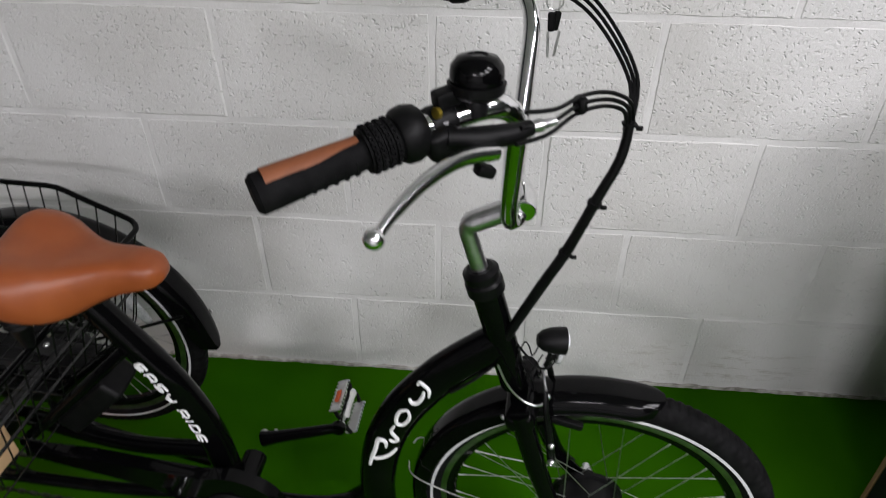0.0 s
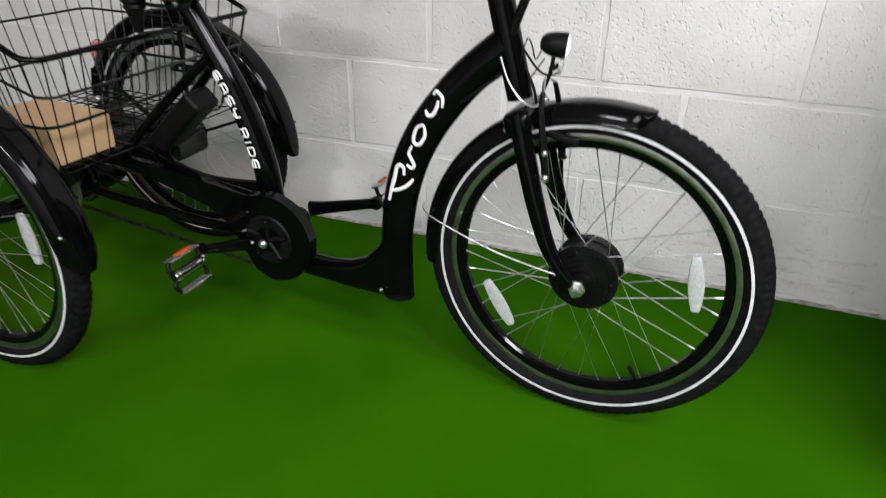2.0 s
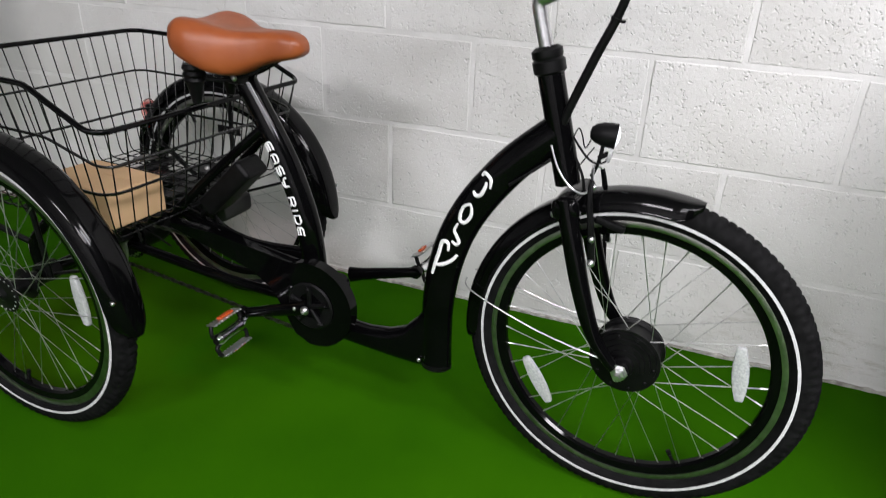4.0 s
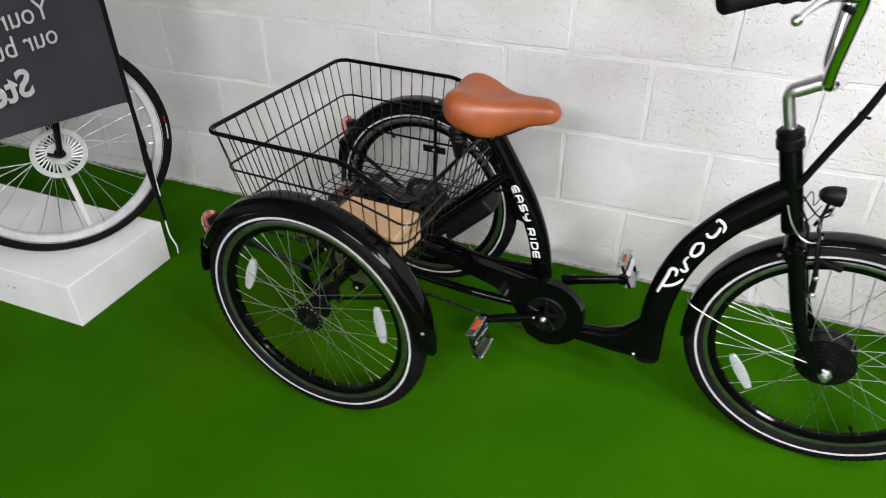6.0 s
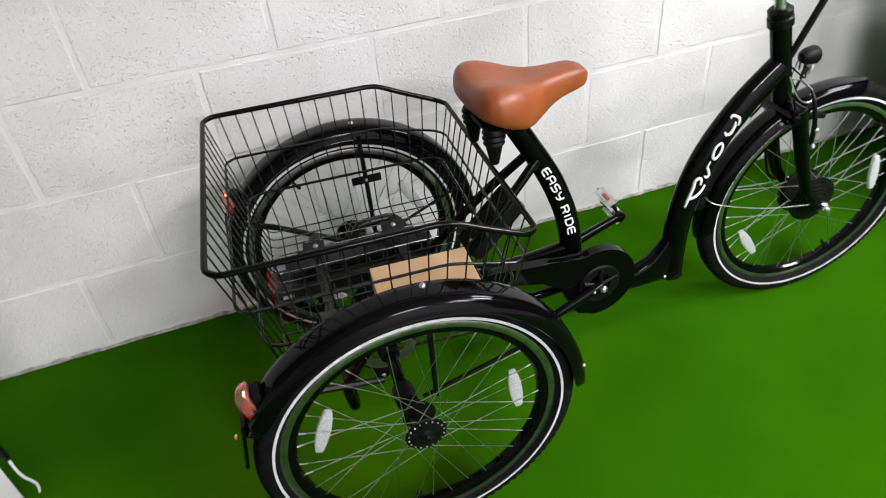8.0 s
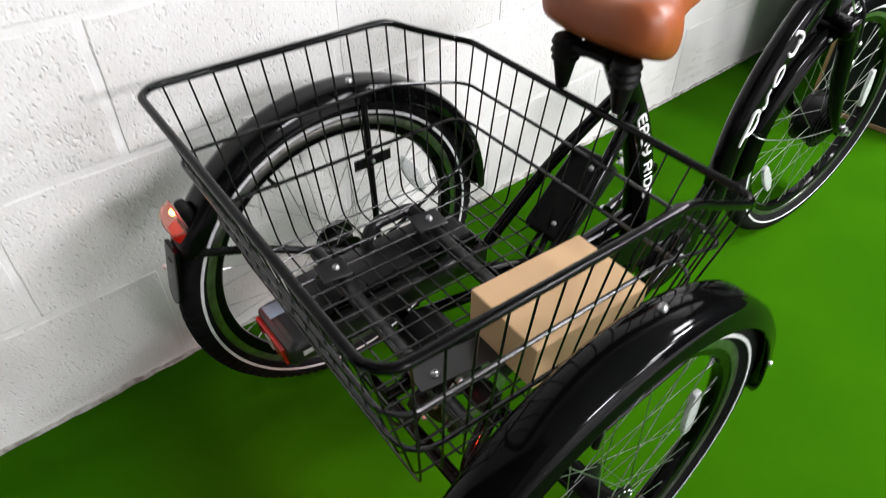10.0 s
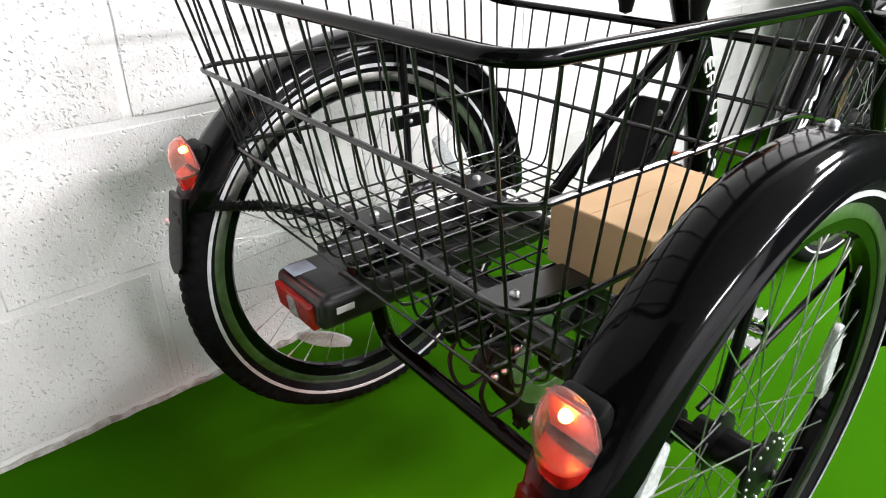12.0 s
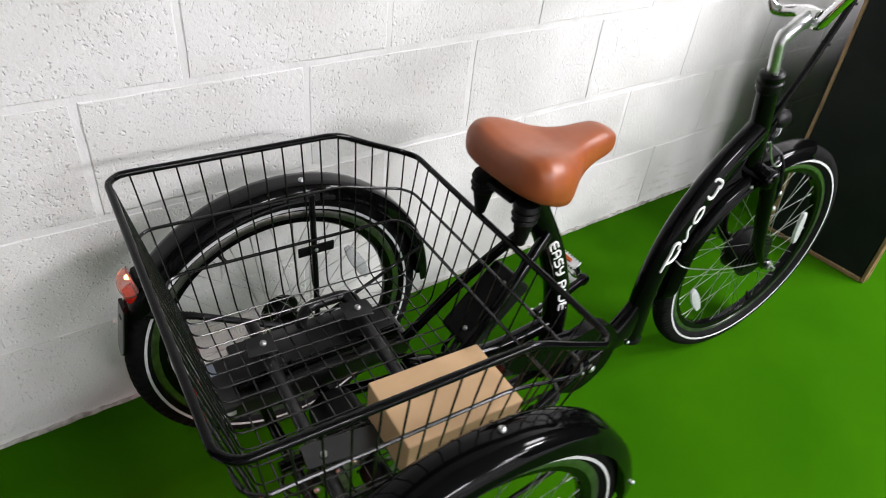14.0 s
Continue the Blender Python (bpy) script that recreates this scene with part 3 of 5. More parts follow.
for s in (-1, 1):
    TRACK = TRACKS_OUT[s]
    g = mudguard(trike, (0, s * TRACK, AXLE_Z), 0.338, -2, 158, 0.078, "mudguard", "gloss black rear mudguard", 0.006)
    g.matrix_basis = Matrix.Translation((0.010 if s > 0 else 0.0, 0, 0)) @ REAR
    # flap behind the lamp
    bm = bmesh.new()
    m = pose(-0.318, s * TRACK, 0.405, 0, 10, 0)
    outline = [(-0.022, 0.055), (0.022, 0.055), (0.025, 0.0), (0.024, -0.035)] + [(0.024 * math.cos(radians(d)), -0.035 - 0.024 * math.sin(radians(d))) for d in range(20, 170, 20)] + [(-0.024, -0.035), (-0.025, 0.0)]
    faces = [[bm.verts.new(m @ Vector((x, y * k, z))) for y, z in outline] for x, k in ((-0.0045, 0.86), (-0.002, 1.0), (0.003, 1.0))]
    for a, b in zip(faces, faces[1:]):
        for j in range(len(outline)):
            bm.faces.new((a[j], a[(j + 1) % len(outline)], b[(j + 1) % len(outline)], b[j]))
    bm.faces.new(faces[0][::-1])
    bm.faces.new(faces[-1])
    part("mud_flap", bm, GLOSS, g, "black plastic flap with a rounded foot")
    stud(g, (-0.327, s * TRACK, 0.425), (-1, 0, 0.1), 0.005)
    stud(g, (0.036, s * (TRACK - 0.010), AXLE_Z + 0.336), (0.1, 0, 1), 0.006)
    stud(g, (0.325, s * (TRACK + 0.032), 0.375), (0.3, s, 0), 0.0045)
    # stay with slotted bracket on the inner side
    bm = bmesh.new()
    rod(bm, (0.046, s * (TRACK - 0.050), 0.32), (0.045, s * (TRACK - 0.036), 0.62), 0.006, 8)
    part("stay", bm, SATIN, g)
    bm = bmesh.new()
    box(bm, (0.075, 0.004, 0.022), pose(0.046, s * (TRACK - 0.050), 0.505), 0.0015, 1)
    part("bracket", bm, SATIN, g)
    stud(g, (0.045, s * (TRACK - 0.053), 0.505), (0, -s, 0), 0.004)
    bm = bmesh.new()
    tube(bm, corner_line([(-0.05, s * (TRACK - 0.085), 0.368), (-0.2, s * (TRACK - 0.05), 0.43), (-0.29, s * (TRACK - 0.02), 0.445)], 0.02), 0.0070, 8)
    a, b = Vector((-0.2, s * (TRACK - 0.05), 0.43)), Vector((-0.29, s * (TRACK - 0.02), 0.445))
    for k in range(16):
        c = a.lerp(b, k / 16)
        tube(bm, [c, c.lerp(b, 0.03)], 0.0085, 8)
    part("rear_stay", bm, SATIN, g)
    bm = bmesh.new()
    tube(bm, [(0.02, s * (TRACK - 0.06), 0.315), (0.30, s * (TRACK - 0.038), 0.42)], 0.004, 8)
    part("front_stay", bm, SATIN, g)

    # tail lamp
    lamp = thing("tail_lamp", "", "")
    lamp.parent, lamp["label"] = trike, "lit red tail lamp on the mudguard"
    lamp.matrix_basis = Matrix.Translation((0.016 if s > 0 else 0.008, 0 if s > 0 else 0.004, 0)) @ REAR @ pose(-0.280, s * TRACK, 0.503, 0, -14, 0)
    bm = bmesh.new()
    box(bm, (0.020, 0.040, 0.058), pose(0.004, 0, -0.006), 0.007, 2)
    part("housing", bm, PLASTIC, lamp, "black plastic housing")
    for name, z0, z1, mat, label in (("lens", -0.012, 0.0375, SMOKE, "clear domed upper lens"), ("lower_lens", -0.0515, -0.0125, RED, "red lower lens")):
        bm = bmesh.new()
        grid = []
        for i in range(11):
            v = z0 + (z1 - z0) * i / 10
            k = min(1.0, abs((v + 0.007) / 0.0447))
            half = 0.0220 * (1 - k ** 3.2) ** 0.4 if v > -0.007 else 0.0215 * (1 - k ** 9) ** 0.4
            deep = 0.031 * (1 - k ** 2.6) ** 0.5 if v > -0.007 else 0.030 * (1 - k ** 4) ** 0.5
            grid.append([bm.verts.new((-0.006 - deep * math.cos(radians(d)) ** 0.7 if abs(d) < 90 else -0.006, half * math.copysign(abs(math.sin(radians(d))) ** 0.8, d), v)) for d in range(-90, 91, 12)])
        for p, q in zip(grid, grid[1:]):
            for j in range(len(p) - 1):
                bm.faces.new((p[j], p[j + 1], q[j + 1], q[j]))
            bm.faces.new((p[0], q[0], q[-1], p[-1]))
        bm.faces.new(grid[0][::-1])
        bm.faces.new(grid[-1])
        bmesh.ops.remove_doubles(bm, verts=bm.verts[:], dist=1e-5)
        if mat == SMOKE:
            bmesh.ops.recalc_face_normals(bm, faces=bm.faces[:])
            back = bmesh.ops.duplicate(bm, geom=bm.verts[:] + bm.edges[:] + bm.faces[:])["geom"]
            mid = Vector((-0.016, 0, 0.012))
            for v in (g for g in back if isinstance(g, bmesh.types.BMVert)):
                v.co = mid + (v.co - mid) * 0.90
            bmesh.ops.reverse_faces(bm, faces=[g for g in back if isinstance(g, bmesh.types.BMFace)])
            me = bpy.data.meshes.new(name)
            bm.to_mesh(me)
            bm.free()
            piece(name, me, mat, lamp, label)
        else:
            part(name, bm, mat, lamp, label)
    bm = bmesh.new()
    box(bm, (0.003, 0.009, 0.026), pose(-0.0335, 0, -0.030, 0, 14, 0), 0.001, 1)
    part("lens_strip", bm, CLEAR, lamp, "clear strip in the red lens")
    bm = bmesh.new()
    box(bm, (0.003, 0.040, 0.036), pose(-0.0085, 0, 0.010), 0.0012, 1)
    part("back_reflector", bm, PINK, lamp)
    bm = bmesh.new()
    lathe(bm, [(0.0, 0.0), (0.0046, 0.0), (0.0046, 0.004), (0.0028, 0.0065), (0.0, 0.0072)], 12, axis_to((-0.0105, 0, 0.019), (-1, 0, 0.019)))
    part("led", bm, LEDCORE, lamp, "bright orange light-emitting diode")
    data = bpy.data.lights.new("tail_lamp_light", "SPOT")
    data.energy, data.color, data.shadow_soft_size = (2.2 if s < 0 else 0.1), (1.0, 0.05, 0.02), 0.008
    data.spot_size, data.spot_blend = radians(108), 0.7
    glow = new("tail_lamp_light", data)
    eye = lamp.matrix_basis @ Vector((-0.070, 0.024 if s < 0 else 0.0, 0.010))
    glow.matrix_basis = look(eye, eye + Vector((0.25, -0.22 * s, -0.8)))

guard = mudguard(trike, (FRONT_X, 0, AXLE_Z), 0.325, 76, 190, 0.072, "mudguard", "gloss black front mudguard", 0.004)
guard.matrix_basis = STEER
stud(guard, (FRONT_X - 0.15, -0.032, 0.575), (-0.3, -1, 0), 0.005)
stud(guard, (FRONT_X - 0.165, -0.033, 0.565), (-0.3, -1, 0), 0.005)
bm = bmesh.new()
for s in (-1, 1):
    tube(bm, smooth_line([(FRONT_X, s * 0.066, AXLE_Z + 0.012), (FRONT_X - 0.16, s * 0.056, 0.335), (0.895, s * 0.045, 0.375), (0.872, s * 0.02, 0.388)], 5), 0.0015, 6)
part("stay", bm, STEEL, guard, "steel wire stays")

# frame tubes
frame_part = thing("frame", "", "")
frame_part.matrix_basis = FRAME
frame_part.parent, frame_part["label"] = trike, "gloss black step-through frame"


def frame_tube(name, pts, radii, flat=1.0, sides=18, n=6, mat=None):
    bm = bmesh.new()
    tube(bm, smooth_line(pts, n), radii, sides, flat=flat)
    return part(name, bm, mat or GLOSS, frame_part)


frame_tube("head_tube", [(1.052, 0, 0.615), (0.998, 0, 0.808)], [0.023, 0.023])
frame_tube("down_tube", [(1.024, 0, 0.705), (0.942, 0, 0.625), (0.871, 0, 0.525), (0.831, 0, 0.425), (0.813, 0, 0.315), (0.813, 0, 0.22), (0.814, 0, 0.160)], [0.024, 0.026, 0.027, 0.027, 0.026, 0.025, 0.026], flat=1.32, sides=26)
bm = bmesh.new()
lathe(bm, [(0.0, 0.0), (0.030, 0.0), (0.033, 0.003), (0.032, 0.012), (0.0, 0.012)], 22, Matrix.Translation((0.814, 0, 0.150)) @ pose(0, 0, 0, 90, 0, 0) @ Matrix.Diagonal((1.05, 1, 0.9, 1)))
part("keel_cap", bm, SATIN, frame_part)
bm = bmesh.new()
rings = []
for x, z0, z1, h in ((0.50, 0.172, 0.222, 0.020), (0.58, 0.155, 0.204, 0.021), (0.65, 0.150, 0.203, 0.021), (0.70, 0.147, 0.211, 0.022), (0.74, 0.145, 0.231, 0.022), (0.77, 0.144, 0.266, 0.022), (0.80, 0.145, 0.320, 0.020)):
    ring = []
    for k in range(20):
        a = 2 * math.pi * k / 20
        c, t = math.cos(a), math.sin(a)
        ring.append(bm.verts.new((x, h * math.copysign(abs(c) ** 0.75, c), (z0 + z1) / 2 + (z1 - z0) / 2 * math.copysign(abs(t) ** 0.75, t))))
    rings.append(ring)
for a, b in zip(rings, rings[1:]):
    for k in range(20):
        bm.faces.new((a[k], a[(k + 1) % 20], b[(k + 1) % 20], b[k]))
bm.faces.new(rings[0][::-1])
bm.faces.new(rings[-1])
part("bottom_tube", bm, GLOSS, frame_part)
stud(frame_part, (0.782, -0.022, 0.168), (0, -1, 0), 0.005)
frame_tube("gusset", [(1.00, 0, 0.660), (0.96, 0, 0.632)], [0.02, 0.012])
SEAT_LINE = [(0.345, 0, 0.735), (0.397, 0, 0.648), (0.449, 0, 0.553), (0.487, 0, 0.455), (0.505, 0, 0.37), (0.511, 0, 0.29)]
frame_tube("seat_tube", SEAT_LINE, [0.023, 0.024, 0.026, 0.026, 0.026, 0.026], flat=1.05)
for s in (-1, 1):
    frame_tube("seat_stay", [(0.405, s * 0.020, 0.622), (0.29, s * 0.048, 0.515), (0.165, s * 0.060, 0.395)], [0.0105, 0.0105, 0.0105], n=4)
    frame_tube("chain_stay", [(0.50, s * 0.030, 0.245), (0.30, s * 0.055, 0.262), (0.03, s * 0.072, 0.298)], [0.012, 0.012, 0.012], n=4)
    frame_tube("platform_rail", [(0.165, s * 0.095, 0.392), (-0.155, s * 0.095, 0.392)], [0.010, 0.010])
    frame_tube("axle_post", [(0.0, s * 0.115, 0.30), (0.0, s * 0.10, 0.392)], [0.012, 0.012])
frame_tube("upper_beam", [(0.50, 0.0, 0.345), (0.32, 0, 0.335), (0.13, 0, 0.385)], [0.017, 0.017, 0.017])
frame_tube("bottom_bracket", [(0.548, -0.045, 0.268), (0.548, 0.045, 0.268)], [0.024, 0.024])
for x in (-0.095, 0.098):
    frame_tube("cross_tube", [(x - 0.008, -0.215, 0.412), (x + 0.010, 0.205, 0.412)], [0.0125, 0.0125], sides=14, mat=CASE)
frame_tube("rear_axle", [(0, -0.332, AXLE_Z), (0, 0.306, AXLE_Z)], [0.0135, 0.0135])
for y in (-0.27, -0.13, 0.13, 0.27):
    bm = bmesh.new()
    lathe(bm, [(0.014, -0.022), (0.022, -0.02), (0.024, 0), (0.022, 0.02), (0.014, 0.022)], 18, Matrix.Translation((0, y, AXLE_Z)))
    part("axle_bearing", bm, SATIN, frame_part)
bm = bmesh.new()
tube(bm, corner_line([(-0.05, 0.095, 0.395), (-0.118, 0.105, 0.36), (-0.098, 0.108, 0.255), (-0.098, -0.215, 0.238), (-0.110, -0.220, 0.33), (-0.05, -0.205, 0.395)], 0.035, 6), 0.0115, 12)
part("bumper", bm, GLOSS, frame_part, "bent black rear tube")
for x, y, long in ((-0.092, 0.128, 0.05), (0.100, 0.136, 0.055), (-0.098, -0.136, 0.14), (0.10, -0.12, 0.055)):
    bm = bmesh.new()
    box(bm, (long, 0.046, 0.004), pose(x + long / 2 - 0.03, y, 0.4365, 0, 0, -8), 0.001, 1)
    part("plate", bm, CASE, frame_part)
    stud(frame_part, (x, y, 0.4385), (0, 0, 1), 0.0065)
# squared white letters down the seat tube, each a set of flat strokes in a unit cell
LETTERS = {
    "E": (((1, 1), (0.2, 1), (0, 0.8), (0, 0.2), (0.2, 0), (1, 0)), ((0, 0.5), (0.95, 0.5))),
    "A": (((0, 0), (0, 0.8), (0.2, 1), (0.8, 1), (1, 0.8), (1, 0)), ((0, 0.42), (1, 0.42))),
    "S": (((1, 1), (0.2, 1), (0, 0.8), (0, 0.62), (0.12, 0.5), (0.88, 0.5), (1, 0.38), (1, 0.2), (0.8, 0), (0, 0)),),
    "Y": (((0, 1), (0, 0.6), (0.15, 0.45), (1, 0.45)), ((1, 1), (1, 0.3), (0.7, 0), (0.35, 0))),
    "R": (((0, 0), (0, 1), (0.8, 1), (1, 0.85), (1, 0.58), (0.85, 0.45), (0.05, 0.45)), ((0.55, 0.45), (1, 0))),
    "I": (((0.5, 0), (0.5, 1)),),
    "D": (((0, 0), (0, 1), (0.75, 1), (1, 0.78), (1, 0.22), (0.75, 0), (0, 0)),),
}
seat_line = smooth_line(SEAT_LINE, 12)
seat_run = [0.0]
for a, b in zip(seat_line, seat_line[1:]):
    seat_run.append(seat_run[-1] + (b - a).length)


def on_seat_tube(d, h):
    """A place on the near face of the seat tube, d along it from its top and h across towards the front."""
    k = max(i for i in range(len(seat_line) - 1) if seat_run[i] <= d)
    way = (seat_line[k + 1] - seat_line[k]).normalized()
    p = seat_line[k] + way * (d - seat_run[k]) + Vector((-way.z, 0, way.x)) * h
    p.y = -0.0258 * math.sqrt(max(0.05, 1 - (h / 0.0275) ** 2)) - 0.0003
    return p


def seat_letter(letter, start, wide, high):
    bm = bmesh.new()
    for stroke in LETTERS[letter]:
        pts = [on_seat_tube(start + x * wide, (y - 0.5) * high - 0.004) for x, y in stroke]
        tube(bm, corner_line(pts, 0.0025, 3), 0.0022, 6)
    return part("letter", bm, WHITEPRINT, frame_part, "squared white letter")


at = 0.158
for letter in "EASY RIDE":
    if letter == " ":
        at += 0.016
        continue
    wide = 0.006 if letter == "I" else 0.0185
    seat_letter(letter, at, wide, 0.0165)
    at += wide + 0.0085

# wheels of the chain drive
drive = thing("chain_drive", "", "")
drive.matrix_basis = FRAME
drive.parent, drive["label"] = trike, "black chain case, chain and cranks"
bm = bmesh.new()
case = []
for k in range(25):
    a = radians(-105 + 225 * k / 24)
    case.append((0.548 + 0.100 * math.cos(a), 0.268 + 0.100 * math.sin(a)))
outline = case + [(0.40, 0.372), (0.30, 0.385), (0.17, 0.392), (0.165, 0.372), (0.29, 0.345), (0.40, 0.322), (0.455, 0.285), (0.475, 0.225), (0.50, 0.18)]
for y in (-0.078, -0.052):
    vs = [bm.verts.new((x, y, z)) for x, z in outline]
    bm.faces.new(vs if y < -0.06 else vs[::-1])
bm.verts.ensure_lookup_table()
n = len(outline)
for k in range(n):
    bm.faces.new((bm.verts[k], bm.verts[n + k], bm.verts[n + (k + 1) % n], bm.verts[(k + 1) % n]))
bmesh.ops.bevel(bm, geom=[e for e in bm.edges if abs(e.verts[0].co.y - e.verts[1].co.y) < 1e-5], offset=0.006, segments=2, affect="EDGES")
part("chain_case", bm, GLOSS, drive, "gloss black chain case")
bm = bmesh.new()
lathe(bm, [(0.030, -0.081), (0.052, -0.083), (0.056, -0.080), (0.054, -0.076), (0.030, -0.076)], 40, Matrix.Translation((0.548, 0, 0.268)), closed=True)
part("chainring_cover", bm, PLASTIC, drive)
bm = bmesh.new()
for k in range(5):
    a = 2 * math.pi * k / 5 + 0.3
    rod(bm, (0.548, -0.083, 0.268), (0.548 + 0.048 * math.cos(a), -0.083, 0.268 + 0.048 * math.sin(a)), 0.006, 8)
part("crank_spider", bm, SATIN, drive)
for k in range(5):
    a = 2 * math.pi * k / 5 + 0.3
    stud(drive, (0.548 + 0.043 * math.cos(a), -0.087, 0.268 + 0.043 * math.sin(a)), (0, -1, 0), 0.0042, mat=SATIN)
for k in range(2):
    s = -1 if k == 0 else 1
    a0 = Vector((0.548, s * 0.088, 0.268))
    a1 = Vector((0.548 + s * 0.160, s * 0.108, 0.268 + s * (0.036 if s > 0 else 0.046)))
    bm = bmesh.new()
    tube(bm, [a0, a0.lerp(a1, 0.2), a0.lerp(a1, 0.9), a1 + (a1 - a0) * 0.04], [0.015, 0.012, 0.0095, 0.011], 12, flat=1.25)
    lathe(bm, [(0.0, -0.009), (0.013, -0.009), (0.0155, -0.005), (0.0155, 0.005), (0.013, 0.009), (0.0, 0.009)], 16, Matrix.Translation(a1))
    arm = part("crank", bm, GLOSS, drive, "black crank arm")
    stud(arm, a0.lerp(a1, 0.16) + Vector((0, s * 0.012, 0.006)), (0, s, 0.4), 0.004)
    stud(arm, a0 + Vector((0, s * 0.012, 0)), (0, s, 0), 0.010)
    # pedal
    pedal = new("pedal")
    pedal.parent, pedal["label"] = drive, "clear and silver pedal with orange reflectors"
    pedal.matrix_basis = Matrix.Translation(a1 + Vector((0.010 if s < 0 else 0.005, s * 0.060, -0.014 if s < 0 else -0.003))) @ pose(0, 0, 0, 0, 72 if s < 0 else 66, 0)
    for e in (-1, 1):
        bm = bmesh.new()
        box(bm, (0.004, 0.084, 0.022), pose(e * 0.036, 0, 0), 0.0014, 1)
        for k in range(9):
            box(bm, (0.004, 0.004, 0.005), pose(e * 0.036, (k - 4) * 0.0095, 0.0125), 0.0008, 1)
            box(bm, (0.004, 0.004, 0.005), pose(e * 0.036, (k - 4) * 0.0095, -0.0125), 0.0008, 1)
        plate = part("pedal_plate", bm, ALLOY, pedal, "toothed alloy side plate")
        bm = bmesh.new()
        box(bm, (0.005, 0.040 if s < 0 else 0.030, 0.014 if s < 0 else 0.010), pose(e * 0.0400, -s * 0.004, 0), 0.0015, 1)
        part("pedal_reflector", bm, ORANGE, plate, "orange reflector")
        bm = bmesh.new()
        tube(bm, smooth_line([(e * 0.035, s * 0.041, 0), (e * 0.024, s * 0.046, 0), (e * 0.010, s * 0.040, 0), (e * 0.010, -s * 0.036, 0), (e * 0.035, -s * 0.041, 0)], 4), 0.0045, 8)
        part("pedal_frame", bm, PLASTIC, pedal, "black pedal frame")
    bm = bmesh.new()
    lathe(bm, [(0.0, -0.043), (0.009, -0.043), (0.012, -0.036), (0.013, -0.030), (0.0105, -0.018), (0.0105, 0.018), (0.013, 0.030), (0.012, 0.036), (0.009, 0.043), (0.0, 0.043)], 18)
    part("pedal_body", bm, CHROME, pedal, "chrome pedal barrel")
    bm = bmesh.new()
    lathe(bm, [(0.0, 0.0), (0.0075, 0.0), (0.0075, 0.004), (0.0, 0.004)], 14, axis_to((0, s * 0.0405, 0), (0, s, 0)))
    part("dust_cap", bm, PLASTIC, pedal, "black dust cap")
    bm = bmesh.new()
    rod(bm, (-0.008 if s < 0 else 0, -s * 0.060, 0.0), (0, -s * 0.040, 0), 0.0065, 10)
    part("pedal_axle", bm, CHROME, pedal)
# chain
for a, b in (((0.53, -0.066, 0.186), (-0.01, -0.066, 0.238)), ((0.53, -0.066, 0.345), (0.0, -0.066, 0.365))):
    bm = bmesh.new()
    a, b = Vector(a), Vector(b)
    count = int((b - a).length / 0.0127)
    way = (b - a).normalized()
    for i in range(count):
        p = a + way * (i + 0.5) * 0.0127
        box(bm, (0.0135, 0.0022 if i % 2 else 0.0065, 0.0075), Matrix.Translation(p) @ pose(0, 0, 0, 0, -math.degrees(math.asin(way.z)) * (1 if way.x > 0 else -1), 0))
    tagged(part("chain_run", bm, CHAIN, drive, "dark oiled roller chain", smooth=False), kind="stuff")
bm = bmesh.new()
lathe(bm, [(0.016, -0.068), (0.044, -0.068), (0.047, -0.066), (0.044, -0.064), (0.016, -0.064)], 44, Matrix.Translation((0, 0, AXLE_Z)), closed=True)
lathe(bm, [(0.016, -0.060), (0.034, -0.060), (0.036, -0.058), (0.034, -0.056), (0.016, -0.056)], 36, Matrix.Translation((0, 0, AXLE_Z)), closed=True)
lathe(bm, [(0.014, -0.05), (0.045, -0.046), (0.048, -0.03), (0.048, 0.03), (0.045, 0.046), (0.014, 0.05)], 30, Matrix.Translation((0, 0.0, AXLE_Z)))
part("gear_hub", bm, SATIN, drive, "dark internal gear hub with sprockets")
def toothed(bm, radius, teeth, half, at):
    """A flat cog."""
    ring = []
    for k in range(teeth * 4):
        a = 2 * math.pi * k / (teeth * 4)
        r = radius if k % 4 in (0, 1) else radius - 0.004
        ring.append((r * math.cos(a), r * math.sin(a)))
    low = [bm.verts.new(at @ Vector((x, -half, z))) for x, z in ring]
    high = [bm.verts.new(at @ Vector((x, half, z))) for x, z in ring]
    bm.faces.new(low)
    bm.faces.new(high[::-1])
    for k in range(len(ring)):
        j = (k + 1) % len(ring)
        bm.faces.new((low[k], high[k], high[j], low[j]))


for k in range(6):
    bm = bmesh.new()
    toothed(bm, 0.062 - 0.006 * k, 28 - 3 * k, 0.0009, Matrix.Translation((0.0, -0.052 - 0.005 * k, AXLE_Z)))
    part("sprocket", bm, ALLOY if k % 2 else SATIN, drive, "steel sprocket", smooth=False)
derailleur = new("derailleur")
derailleur.parent, derailleur.matrix_basis = drive, pose(-0.03, -0.020, 0.015)
derailleur["label"] = "black rear derailleur with small pale print"
bm = bmesh.new()
box(bm, (0.074, 0.022, 0.034), pose(-0.048, -0.080, 0.318, 0, 22, 6), 0.007, 2)
box(bm, (0.040, 0.030, 0.030), pose(-0.005, -0.078, 0.335, 0, -15, 0), 0.008, 2)
box(bm, (0.062, 0.012, 0.024), pose(-0.046, -0.060, 0.290, 0, 30, 0), 0.005, 2)
part("knuckle", bm, SATIN, derailleur)
bm = bmesh.new()
for j in range(4):
    box(bm, (0.007, 0.0006, 0.010 if j % 2 else 0.012), pose(-0.068 + 0.0105 * j, -0.0915 + 0.001 * j, 0.326 - 0.0043 * j, 0, 22, 6))
part("print_bar", bm, GREYPRINT, derailleur, "small pale print", smooth=False)
